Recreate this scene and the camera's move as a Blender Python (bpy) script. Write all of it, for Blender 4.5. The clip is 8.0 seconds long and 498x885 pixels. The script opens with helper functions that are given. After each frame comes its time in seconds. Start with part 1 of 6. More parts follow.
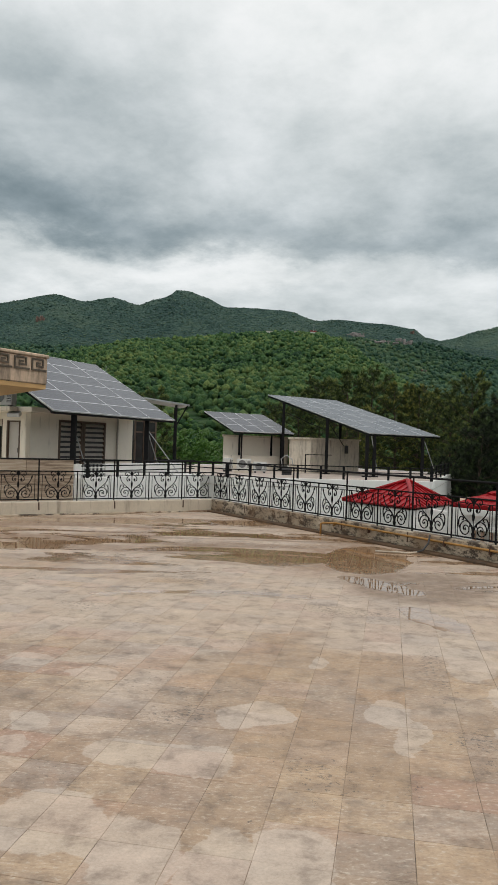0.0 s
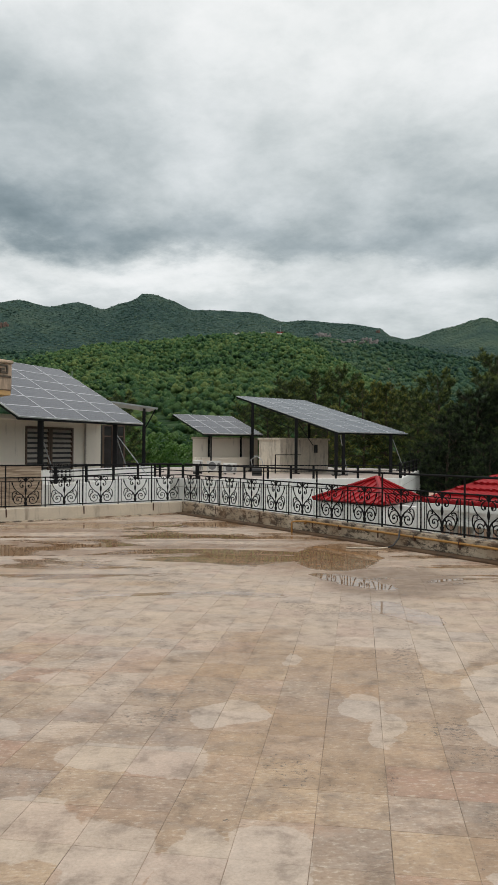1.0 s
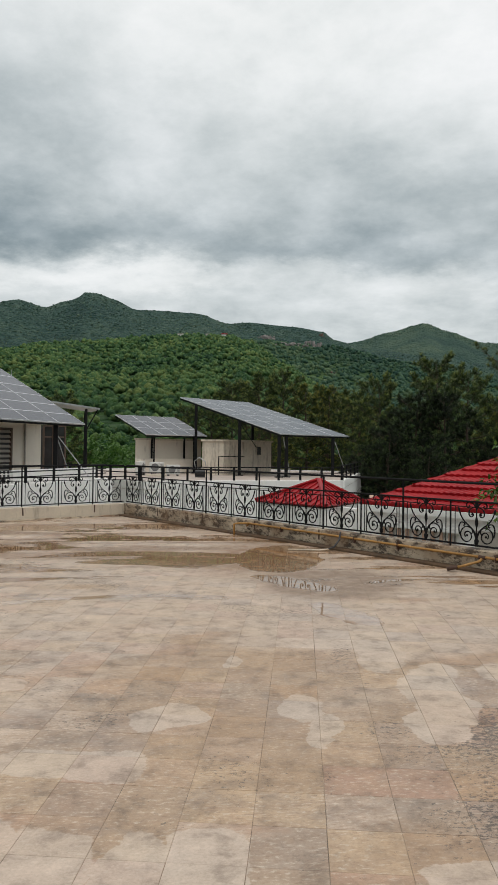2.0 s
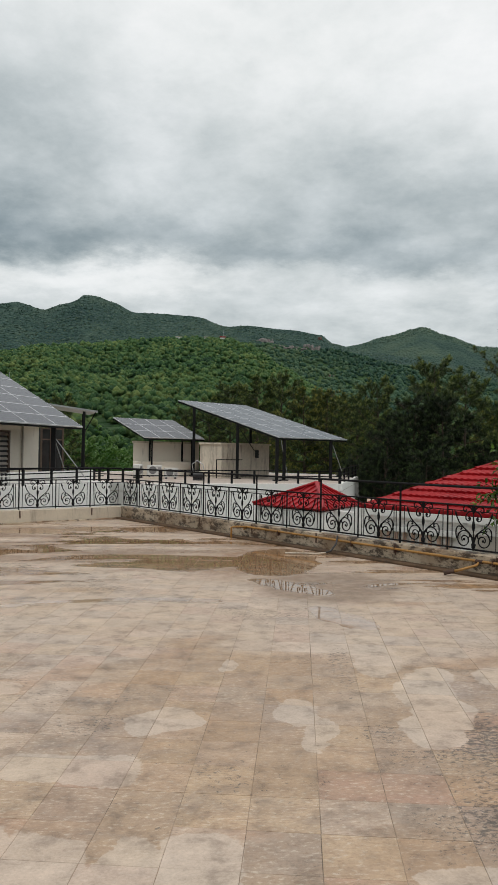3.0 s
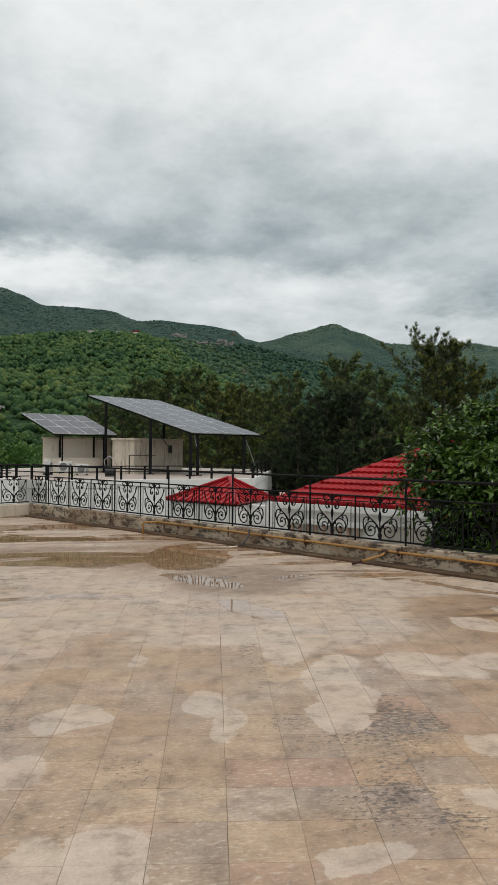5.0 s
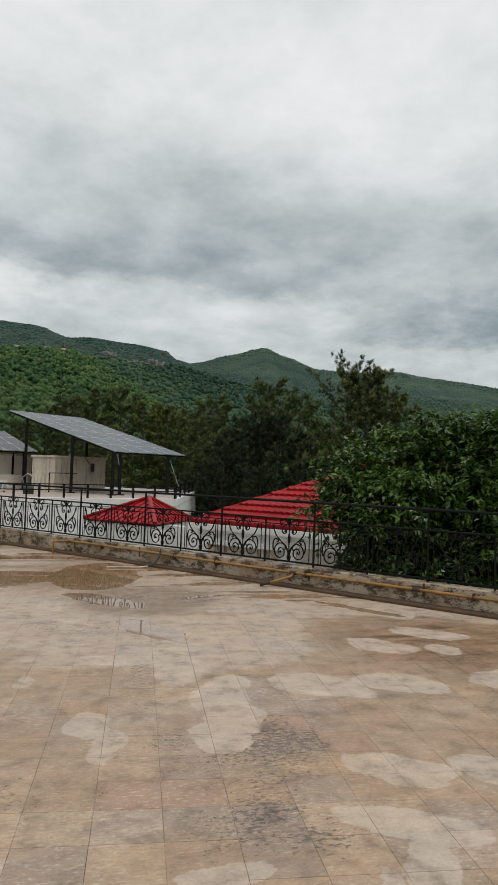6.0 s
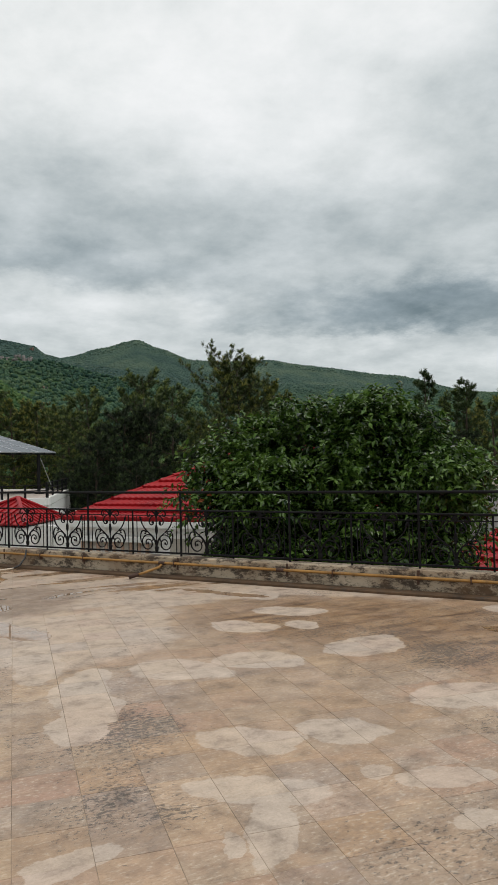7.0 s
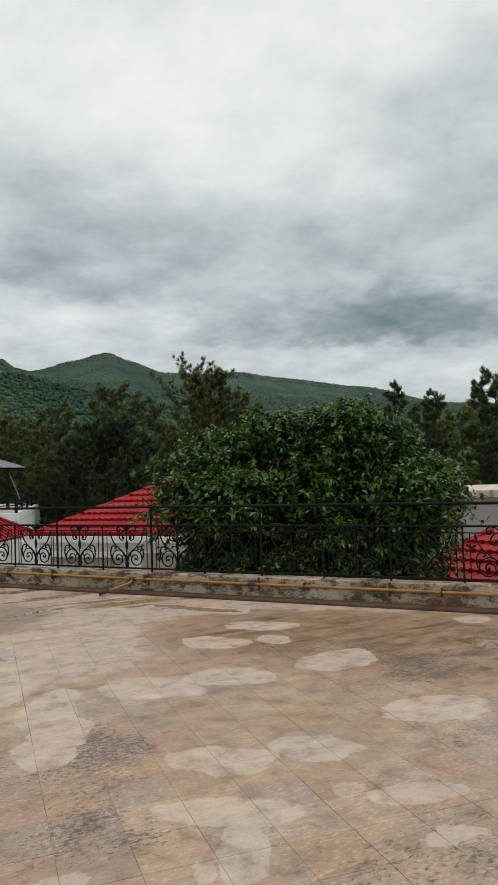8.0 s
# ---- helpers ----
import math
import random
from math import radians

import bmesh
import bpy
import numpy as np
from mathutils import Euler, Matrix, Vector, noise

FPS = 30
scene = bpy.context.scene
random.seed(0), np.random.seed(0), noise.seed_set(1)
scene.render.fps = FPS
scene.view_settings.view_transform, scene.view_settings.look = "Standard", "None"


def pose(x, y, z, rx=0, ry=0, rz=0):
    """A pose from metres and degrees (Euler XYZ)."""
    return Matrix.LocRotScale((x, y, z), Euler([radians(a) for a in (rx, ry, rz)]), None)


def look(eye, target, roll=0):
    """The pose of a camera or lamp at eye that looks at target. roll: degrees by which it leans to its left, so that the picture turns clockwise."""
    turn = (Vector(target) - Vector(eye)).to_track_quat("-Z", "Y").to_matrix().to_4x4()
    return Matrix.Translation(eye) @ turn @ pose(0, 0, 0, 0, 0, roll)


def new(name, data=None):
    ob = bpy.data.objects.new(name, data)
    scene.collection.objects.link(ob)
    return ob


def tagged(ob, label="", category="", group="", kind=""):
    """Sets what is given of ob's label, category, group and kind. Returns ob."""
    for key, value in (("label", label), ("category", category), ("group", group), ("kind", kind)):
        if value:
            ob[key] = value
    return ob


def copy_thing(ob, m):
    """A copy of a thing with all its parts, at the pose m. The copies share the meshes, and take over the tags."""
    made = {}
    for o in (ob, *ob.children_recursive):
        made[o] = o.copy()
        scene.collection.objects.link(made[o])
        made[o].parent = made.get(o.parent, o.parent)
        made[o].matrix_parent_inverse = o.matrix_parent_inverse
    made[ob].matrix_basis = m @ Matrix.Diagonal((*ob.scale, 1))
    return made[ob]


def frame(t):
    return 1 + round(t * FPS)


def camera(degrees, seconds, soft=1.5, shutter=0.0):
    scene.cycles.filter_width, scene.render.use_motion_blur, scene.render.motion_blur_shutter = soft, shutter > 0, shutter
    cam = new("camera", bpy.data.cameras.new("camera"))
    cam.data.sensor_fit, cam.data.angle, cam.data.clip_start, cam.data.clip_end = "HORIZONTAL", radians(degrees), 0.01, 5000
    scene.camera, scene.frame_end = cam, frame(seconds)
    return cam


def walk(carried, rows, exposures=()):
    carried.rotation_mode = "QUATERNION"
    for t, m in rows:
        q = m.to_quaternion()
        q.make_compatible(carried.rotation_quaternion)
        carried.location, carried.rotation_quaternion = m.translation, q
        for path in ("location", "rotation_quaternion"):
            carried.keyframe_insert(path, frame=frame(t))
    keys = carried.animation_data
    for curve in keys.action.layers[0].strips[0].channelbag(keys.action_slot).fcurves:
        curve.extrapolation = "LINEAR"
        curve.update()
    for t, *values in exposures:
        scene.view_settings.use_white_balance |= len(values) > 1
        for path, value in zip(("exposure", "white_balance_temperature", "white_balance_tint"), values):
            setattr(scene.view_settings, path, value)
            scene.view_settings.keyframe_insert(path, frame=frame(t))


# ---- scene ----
# Camera and its walk: a hand-held pan from the middle of a wet roof terrace.
cam = camera(37.36, 8.0, soft=1.3)
PATH = [
    (0, look((0.000, 0.000, 1.569), (0.000, 10.000, 1.601), 1.85)),
    (0.5, look((-0.000, 0.014, 1.552), (-0.148, 10.013, 1.489), 1.05)),
    (1, look((0.016, 0.022, 1.539), (0.426, 10.013, 1.605), 0.36)),
    (1.5, look((0.024, 0.005, 1.543), (1.142, 9.942, 1.618), 0.42)),
    (3, look((0.038, 0.003, 1.552), (1.234, 9.930, 1.689), 0.91)),
    (3.5, look((0.049, 0.001, 1.548), (1.321, 9.919, 1.675), 0.65)),
    (4, look((0.051, -0.011, 1.553), (1.337, 9.905, 1.670), 0.32)),
    (4.5, look((0.058, -0.022, 1.551), (1.572, 9.858, 1.834), -0.37)),
    (5, look((0.077, -0.016, 1.539), (2.418, 9.706, 1.626), 0.47)),
    (5.2, look((0.097, -0.016, 1.539), (2.763, 9.619, 1.282), 0.60)),
    (6.3, look((0.335, -0.136, 1.517), (3.910, 9.187, 2.072), 2.12)),
    (6.5, look((0.347, -0.176, 1.522), (4.370, 8.972, 1.890), 1.33)),
    (7, look((0.441, -0.254, 1.512), (5.221, 8.525, 1.795), -1.32)),
    (7.5, look((0.459, -0.258, 1.520), (5.324, 8.467, 1.978), -1.79)),
    (8, look((0.469, -0.242, 1.531), (5.582, 8.341, 1.967), -1.90)),
]
walk(cam, PATH, exposures=[(0.0, -0.05), (4.5, -0.08), (5.2, -0.10), (6.3, -0.22), (6.5, -0.22), (7.0, -0.08), (7.5, -0.12), (8.0, -0.13)])


# ---- node helpers ----
def node(nt, kind, inputs=None, **props):
    n = nt.nodes.new("ShaderNode" + kind)
    for k, v in props.items():
        setattr(n, k, v)
    for k, v in (inputs or {}).items():
        if isinstance(v, bpy.types.NodeSocket):
            nt.links.new(v, n.inputs[k])
        else:
            n.inputs[k].default_value = v
    return n


def ramp(nt, fac, stops, interp="LINEAR"):
    n = node(nt, "ValToRGB", {"Fac": fac})
    n.color_ramp.interpolation = interp
    els = n.color_ramp.elements
    while len(els) < len(stops):
        els.new(0.5)
    for e, (p, c) in zip(els, stops):
        e.position = p
        e.color = (c, c, c, 1) if isinstance(c, (int, float)) else (*c, 1)
    return n.outputs["Color"]


def mixc(nt, fac, a, b, mode="MIX"):
    n = nt.nodes.new("ShaderNodeMix")
    n.data_type, n.blend_type = "RGBA", mode
    for sock, v in ((n.inputs[0], fac), (n.inputs[6], a), (n.inputs[7], b)):
        if isinstance(v, bpy.types.NodeSocket):
            nt.links.new(v, sock)
        elif isinstance(v, tuple):
            sock.default_value = (*v, 1)
        else:
            sock.default_value = v
    return n.outputs[2]


def math_node(nt, op, a, b=0.0, clamp=False):
    n = nt.nodes.new("ShaderNodeMath")
    n.operation, n.use_clamp = op, clamp
    for sock, v in ((n.inputs[0], a), (n.inputs[1], b)):
        if isinstance(v, bpy.types.NodeSocket):
            nt.links.new(v, sock)
        else:
            sock.default_value = v
    return n.outputs[0]


def noise_tex(nt, vec, scale, detail=4.0, rough=0.55, dist=0.0):
    return node(nt, "TexNoise", {"Vector": vec, "Scale": scale, "Detail": detail, "Roughness": rough, "Distortion": dist}).outputs["Fac"]


def start_mat(name):
    m = bpy.data.materials.new(name)
    m.use_nodes = True
    nt = m.node_tree
    return m, nt, nt.nodes["Principled BSDF"]


def where(nt, sx=1.0, sy=1.0, sz=1.0, rz=0.0):
    p = node(nt, "NewGeometry").outputs["Position"]
    return node(nt, "Mapping", {"Vector": p, "Scale": (sx, sy, sz), "Rotation": (0, 0, rz)}).outputs["Vector"]


def bump(nt, bsdf, height, strength=0.3, dist=0.01):
    nt.links.new(node(nt, "Bump", {"Height": height, "Strength": strength, "Distance": dist}).outputs["Normal"], bsdf.inputs["Normal"])


def setv(nt, bsdf, **kw):
    for k, v in kw.items():
        sock = bsdf.inputs[k.replace("_", " ")]
        if isinstance(v, bpy.types.NodeSocket):
            nt.links.new(v, sock)
        else:
            sock.default_value = (*v, 1) if isinstance(v, tuple) and len(v) == 3 else v


# ---- world: a thick bright overcast with rolling cloud ----
world = bpy.data.worlds.new("overcast_sky")
scene.world = world
world.use_nodes = True
wt = world.node_tree
wt.nodes.clear()
gen = node(wt, "TexCoord").outputs["Generated"]
sep = node(wt, "SeparateXYZ", {"Vector": gen})
up = math_node(wt, "MAXIMUM", sep.outputs["Z"], 0.0)
# cloud deck seen in perspective: the direction laid onto a flat ceiling
den = math_node(wt, "ADD", up, 0.27)
deck = node(wt, "CombineXYZ", {"X": math_node(wt, "DIVIDE", sep.outputs["X"], den), "Y": math_node(wt, "DIVIDE", sep.outputs["Y"], den), "Z": 0.0}).outputs["Vector"]
deck = node(wt, "Mapping", {"Vector": deck, "Rotation": (0, 0, 0.35), "Scale": (1.0, 1.0, 1), "Location": (3.1, 1.7, 0)}).outputs["Vector"]
mid = noise_tex(wt, deck, 2.2, 12.0, 0.60, 0.1)
puff = noise_tex(wt, deck, 6.5, 9.0, 0.60, 0.0)
cl = math_node(wt, "ADD", math_node(wt, "MULTIPLY", mid, 0.66), math_node(wt, "MULTIPLY", puff, 0.34))
# bearing and elevation in degrees, pushed about so that the cloud bodies fray
fray = node(wt, "TexNoise", {"Vector": deck, "Scale": 2.8, "Detail": 10.0, "Roughness": 0.62}).outputs["Color"]
fray = node(wt, "SeparateXYZ", {"Vector": node(wt, "VectorMath", {0: fray, 1: (0.5, 0.5, 0.5)}, operation="SUBTRACT").outputs["Vector"]})
bearing = math_node(wt, "MULTIPLY", math_node(wt, "ARCTAN2", sep.outputs["X"], sep.outputs["Y"]), 57.2958)
bearing = math_node(wt, "ADD", bearing, math_node(wt, "MULTIPLY", fray.outputs["X"], 24.0))
elev = math_node(wt, "MULTIPLY", math_node(wt, "ARCSINE", up), 57.2958)
rise_deg = math_node(wt, "ADD", elev, math_node(wt, "MULTIPLY", fray.outputs["Y"], 10.0))
sky_place = node(wt, "CombineXYZ", {"X": bearing, "Y": rise_deg, "Z": 0.0}).outputs["Vector"]
# cloud bodies: bearing, elevation, half sizes, how much lighter or darker than the deck
CLOUDS = [(-18, 16.3, 12, 2.8, -0.30), (5, 16.0, 14, 1.7, -0.16), (19, 15.0, 10, 1.4, -0.14), (43, 12.0, 12, 1.8, -0.44), (49, 27, 6, 2.5, -0.13), (14, 19.5, 10, 2.2, -0.09), (-17, 25, 11, 5.0, -0.20), (33, 18.5, 9, 2.0, -0.08),
          (-13, 12.6, 8, 1.5, 0.22), (1, 13.2, 7, 1.2, 0.20), (21, 12.2, 8, 1.6, 0.13), (10, 28, 11, 4.0, 0.10), (34, 24, 11, 3.0, 0.08), (35, 9.6, 8, 0.8, 0.10)]
tone_sum = math_node(wt, "MULTIPLY", math_node(wt, "SUBTRACT", cl, 0.5), 1.05)
for c_az, c_el, h_az, h_el, gain in CLOUDS:
    q = node(wt, "Mapping", {"Vector": sky_place, "Location": (c_az, c_el, 0), "Scale": (h_az, h_el, 1.0)}, vector_type="TEXTURE").outputs["Vector"]
    d2 = node(wt, "VectorMath", {0: q, 1: q}, operation="DOT_PRODUCT").outputs["Value"]
    body = math_node(wt, "EXPONENT", math_node(wt, "MULTIPLY", d2, -0.75))
    tone_sum = math_node(wt, "ADD", tone_sum, math_node(wt, "MULTIPLY", body, gain))
deck_tone = ramp(wt, math_node(wt, "MULTIPLY", elev, 1 / 90), [(0.0, 0.62), (0.11, 0.66), (0.19, 0.64), (0.26, 0.70), (0.34, 0.84), (0.55, 0.97), (1.0, 1.0)])
tone_sum = math_node(wt, "ADD", tone_sum, deck_tone)
cloud = ramp(wt, tone_sum, [(0.16, (0.17, 0.225, 0.25)), (0.34, (0.29, 0.35, 0.375)), (0.5, (0.455, 0.51, 0.525)), (0.66, (0.645, 0.69, 0.695)), (0.84, (0.86, 0.885, 0.88)), (1.0, (1.03, 1.03, 1.015))])
sky = node(wt, "TexSky", sky_type="NISHITA", sun_disc=False, sun_elevation=radians(58), sun_rotation=radians(20))
thin = ramp(wt, cl, [(0.45, 0.03), (0.7, 0.10)])
tint = mixc(wt, 1.0, sky.outputs["Color"], (0.12, 0.12, 0.12), "MULTIPLY")
out = mixc(wt, thin, cloud, tint)
bg = node(wt, "Background", {"Color": out, "Strength": 1.0})
wt.links.new(bg.outputs[0], node(wt, "OutputWorld").inputs[0])

sun_data = bpy.data.lights.new("sun", "SUN")
sun_data.energy, sun_data.angle, sun_data.color = 0.9, radians(25), (1.0, 0.96, 0.9)
sun = new("sun", sun_data)
sun.matrix_world = look((0, 0, 60), (-12, 24, 0))


# ---- materials ----
def plain(name, col, rough=0.6, metal=0.0, vary=0.15, scale=3.0, grime=0.0, grime_col=(0.05, 0.045, 0.04), bump_s=0.15, spec=0.5):
    m, nt, b = start_mat(name)
    v = where(nt)
    n1, n2 = noise_tex(nt, v, scale, 5), noise_tex(nt, v, scale * 9, 3)
    f = math_node(nt, "ADD", math_node(nt, "MULTIPLY", n1, 0.65), math_node(nt, "MULTIPLY", n2, 0.35))
    lo, hi = tuple(c * (1 - vary) for c in col), tuple(min(1, c * (1 + vary)) for c in col)
    c = ramp(nt, f, [(0.32, lo), (0.68, hi)])
    if grime:
        streak = noise_tex(nt, where(nt, 3.0, 3.0, 0.5), 1.6, 6, 0.62)
        g = ramp(nt, streak, [(0.62 - 0.22 * grime, 0.0), (0.72, min(1.0, 0.5 + 0.5 * grime))])
        c = mixc(nt, g, c, grime_col)
    setv(nt, b, Base_Color=c, Roughness=ramp(nt, n2, [(0.3, max(0.02, rough - 0.08)), (0.7, min(1, rough + 0.08))]), Metallic=metal, Specular_IOR_Level=spec)
    bump(nt, b, n2, bump_s, 0.01)
    return m


# dry islands on the damp paving: centre, half lengths, turn in degrees
DRY_A = [
    (-0.52, 3.70, 0.26, 0.18, 0), (-0.24, 3.66, 0.24, 0.19, 0), (0.09, 4.29, 0.24, 0.20, 27), (0.88, 4.37, 0.22, 0.13, 75), (0.94, 4.01, 0.25, 0.10, 75), (-1.01, 4.93, 0.18, 0.13, -22), (-1.50, 5.22, 0.22, 0.15, -16),
    (-1.17, 4.09, 0.15, 0.11, -31), (-1.17, 3.81, 0.12, 0.09, -53), (0.53, 5.36, 0.17, 0.07, 82), (-0.78, 3.01, 0.32, 0.25, -31), (-0.41, 2.80, 0.29, 0.22, -69), (-0.03, 2.74, 0.28, 0.16, 90), (0.21, 2.76, 0.28, 0.17, 83),
    (1.76, 5.68, 0.70, 0.20, 73), (1.83, 4.75, 0.52, 0.20, 67), (1.69, 4.17, 0.46, 0.20, 65),
]
DRY_B = [
    (4.15, 4.64, 0.38, 0.26, 20), (2.60, 4.83, 0.38, 0.26, -50), (3.20, 4.75, 0.37, 0.22, -40), (2.36, 3.34, 0.30, 0.22, -50), (2.87, 3.21, 0.28, 0.20, -37), (2.09, 2.78, 0.34, 0.15, -37), (1.99, 2.45, 0.32, 0.11, 60),
    (3.92, 3.31, 0.38, 0.24, -10), (1.76, 2.38, 0.11, 0.06, 67), (2.69, 2.65, 0.11, 0.08, -3), (2.94, 2.42, 0.22, 0.13, -25), (2.77, 2.05, 0.12, 0.07, -15), (4.57, 7.25, 0.38, 0.25, 84), (4.37, 6.21, 0.36, 0.22, -45),
    (4.12, 5.60, 0.20, 0.15, 84), (6.20, 5.07, 0.25, 0.15, 34), (3.65, 5.84, 0.34, 0.24, -60), (2.43, 4.95, 0.23, 0.15, 37), (1.18, 2.60, 0.20, 0.11, 5),
]
# drifts of black lichen
LICHEN = [
    (0.64, 4.80, 0.20, 0.10, 8), (1.23, 4.78, 0.30, 0.15, 74), (1.29, 4.02, 0.13, 0.08, 40), (1.33, 3.66, 0.19, 0.11, 10), (1.80, 3.78, 0.50, 0.24, 70), (1.48, 3.07, 0.23, 0.15, 60), (1.21, 3.04, 0.12, 0.08, 13),
    (0.84, 3.39, 0.17, 0.035, 79), (1.39, 5.56, 0.32, 0.09, 76), (1.64, 2.71, 0.12, 0.09, -51), (3.72, 4.06, 0.26, 0.16, 10), (4.95, 4.49, 1.10, 0.55, 40), (3.60, 2.82, 0.19, 0.12, 10), (-0.55, 4.2, 0.5, 0.10, 20),
]


# standing pools that mirror the railing
POOLS = [(1.72, 10.5, 1.35, 0.62, 77), (1.56, 8.50, 0.68, 0.24, -57), (0.1, 12.7, 1.5, 0.30, -3), (1.76, 6.86, 0.55, 0.20, -70), (4.3, 7.5, 0.62, 0.10, -62), (5.66, 4.25, 0.40, 0.22, -42), (-1.4, 14.6, 1.9, 0.22, -3), (-4.2, 10.6, 1.6, 0.4, 8)]


def nearest_patch(nt, vec, patches):
    """How far a place lies from the nearest of some ellipses, in their own radii."""
    best, at = None, vec
    for x, y, rx, ry, turn in patches:
        q = node(nt, "Mapping", {"Vector": at, "Location": (x, y, 0), "Rotation": (0, 0, radians(turn)), "Scale": (rx, ry, 1.0)}, vector_type="TEXTURE").outputs["Vector"]
        d = node(nt, "VectorMath", {0: q}, operation="LENGTH").outputs["Value"]
        best = d if best is None else math_node(nt, "MINIMUM", best, d)
        # one patch after the other, which keeps the shader's memory small
        at = node(nt, "VectorMath", {0: best, 1: (1e-9, 1e-9, 1e-9), 2: vec}, operation="MULTIPLY_ADD").outputs["Vector"]
    return best


def travertine():
    m, nt, b = start_mat("travertine_tile")
    rnd = node(nt, "ObjectInfo").outputs["Random"]
    isl = node(nt, "NewGeometry").outputs["Random Per Island"]
    r = math_node(nt, "FRACT", math_node(nt, "ADD", math_node(nt, "MULTIPLY", rnd, 7.13), isl))
    v = where(nt)
    tone = ramp(nt, r, [(0.0, (0.445, 0.31, 0.195)), (0.2, (0.37, 0.285, 0.22)), (0.4, (0.50, 0.36, 0.235)), (0.55, (0.41, 0.255, 0.18)), (0.7, (0.51, 0.39, 0.295)), (0.85, (0.345, 0.265, 0.215)), (1.0, (0.45, 0.29, 0.165))])
    # bedding veins that run across each tile
    vein = noise_tex(nt, where(nt, 2.2, 7.5, 1.0, radians(10.8)), 1.7, 8, 0.62, 0.6)
    c = mixc(nt, ramp(nt, vein, [(0.42, 0.0), (0.70, 0.75)]), tone, (0.34, 0.235, 0.16))
    speck = noise_tex(nt, where(nt, 1.0, 2.2, 1.0, radians(10.8)), 26.0, 6, 0.65)
    c = mixc(nt, ramp(nt, speck, [(0.54, 0.0), (0.64, 0.6)]), c, (0.62, 0.53, 0.43))
    c = mixc(nt, ramp(nt, speck, [(0.35, 0.6), (0.45, 0.0)]), c, (0.27, 0.17, 0.11))
    rosy = noise_tex(nt, v, 1.9, 4, 0.6, 0.5)
    c = mixc(nt, ramp(nt, rosy, [(0.56, 0.0), (0.68, 0.35)]), c, (0.44, 0.26, 0.165))
    # grey soil trodden into the stone
    soil = noise_tex(nt, where(nt, 0.8, 1.3, 1.0, radians(12)), 2.3, 10, 0.70, 0.3)
    c = mixc(nt, ramp(nt, soil, [(0.53, 0.0), (0.65, 0.42)]), c, (0.25, 0.205, 0.175))
    # damp: broad brown soaking, strongest on the low side
    low = node(nt, "VectorMath", {0: v, 1: (0.0995, 0.0626, 0.0)}, operation="DOT_PRODUCT").outputs["Value"]
    damp = noise_tex(nt, where(nt, 0.75, 0.95, 1.0, 0.5), 0.75, 5, 0.55, 0.4)
    damp = math_node(nt, "ADD", damp, ramp(nt, low, [(0.25, 0.0), (0.7, 0.12)]))
    c = mixc(nt, ramp(nt, damp, [(0.49, 0.0), (0.62, 0.5)]), c, (0.37, 0.245, 0.145))
    # standing film of water in long streaks
    wet = noise_tex(nt, where(nt, 0.42, 1.35, 1.0, radians(-4)), 0.80, 6, 0.55, 0.9)
    film = math_node(nt, "ADD", wet, math_node(nt, "SUBTRACT", ramp(nt, math_node(nt, "MULTIPLY", node(nt, "SeparateXYZ", {"Vector": v}).outputs["Y"], 0.0588), [(0.36, 0.0), (0.46, 0.31), (0.58, 0.385), (0.95, 0.36)]), 0.3))
    slick = ramp(nt, film, [(0.585, 0.0), (0.63, 1.0)])
    # dry islands with a wavering edge
    wob = node(nt, "TexNoise", {"Vector": v, "Scale": 2.6, "Detail": 6.0, "Roughness": 0.6}).outputs["Color"]
    wob = node(nt, "VectorMath", {0: wob, 1: (0.5, 0.5, 0.5)}, operation="SUBTRACT").outputs["Vector"]
    wob = node(nt, "VectorMath", {0: wob, "Scale": 0.34}, operation="SCALE").outputs["Vector"]
    wv_ = node(nt, "VectorMath", {0: v, 1: wob}, operation="ADD").outputs["Vector"]
    near = nearest_patch(nt, wv_, DRY_A + DRY_B)
    patch = ramp(nt, math_node(nt, "MULTIPLY", near, 0.5), [(0.485, 1.0), (0.505, 0.0)])
    far_wob = node(nt, "TexNoise", {"Vector": where(nt, 0.8, 1.0, 1.0), "Scale": 1.1, "Detail": 5.0, "Roughness": 0.6}).outputs["Color"]
    far_wob = node(nt, "VectorMath", {0: far_wob, 1: (0.5, 0.5, 0.5)}, operation="SUBTRACT").outputs["Vector"]
    far_wob = node(nt, "VectorMath", {0: far_wob, 1: (0.9, 1.7, 0.0)}, operation="MULTIPLY").outputs["Vector"]
    pv = node(nt, "VectorMath", {0: v, 1: far_wob}, operation="ADD").outputs["Vector"]
    pool = math_node(nt, "MINIMUM", nearest_patch(nt, wv_, [q for q in POOLS if q[1] <= 11]), nearest_patch(nt, pv, [q for q in POOLS if q[1] > 11]))
    pool = ramp(nt, math_node(nt, "MULTIPLY", pool, 0.5), [(0.47, 1.0), (0.52, 0.0)])
    slick = math_node(nt, "MAXIMUM", slick, pool)
    q = node(nt, "Mapping", {"Vector": wv_, "Location": (4.95, 5.0, 0), "Rotation": (0, 0, radians(-58)), "Scale": (2.6, 1.25, 1.0)}, vector_type="TEXTURE").outputs["Vector"]
    soak = ramp(nt, math_node(nt, "MULTIPLY", node(nt, "VectorMath", {0: q}, operation="LENGTH").outputs["Value"], 0.5), [(0.32, 1.0), (0.58, 0.0)])
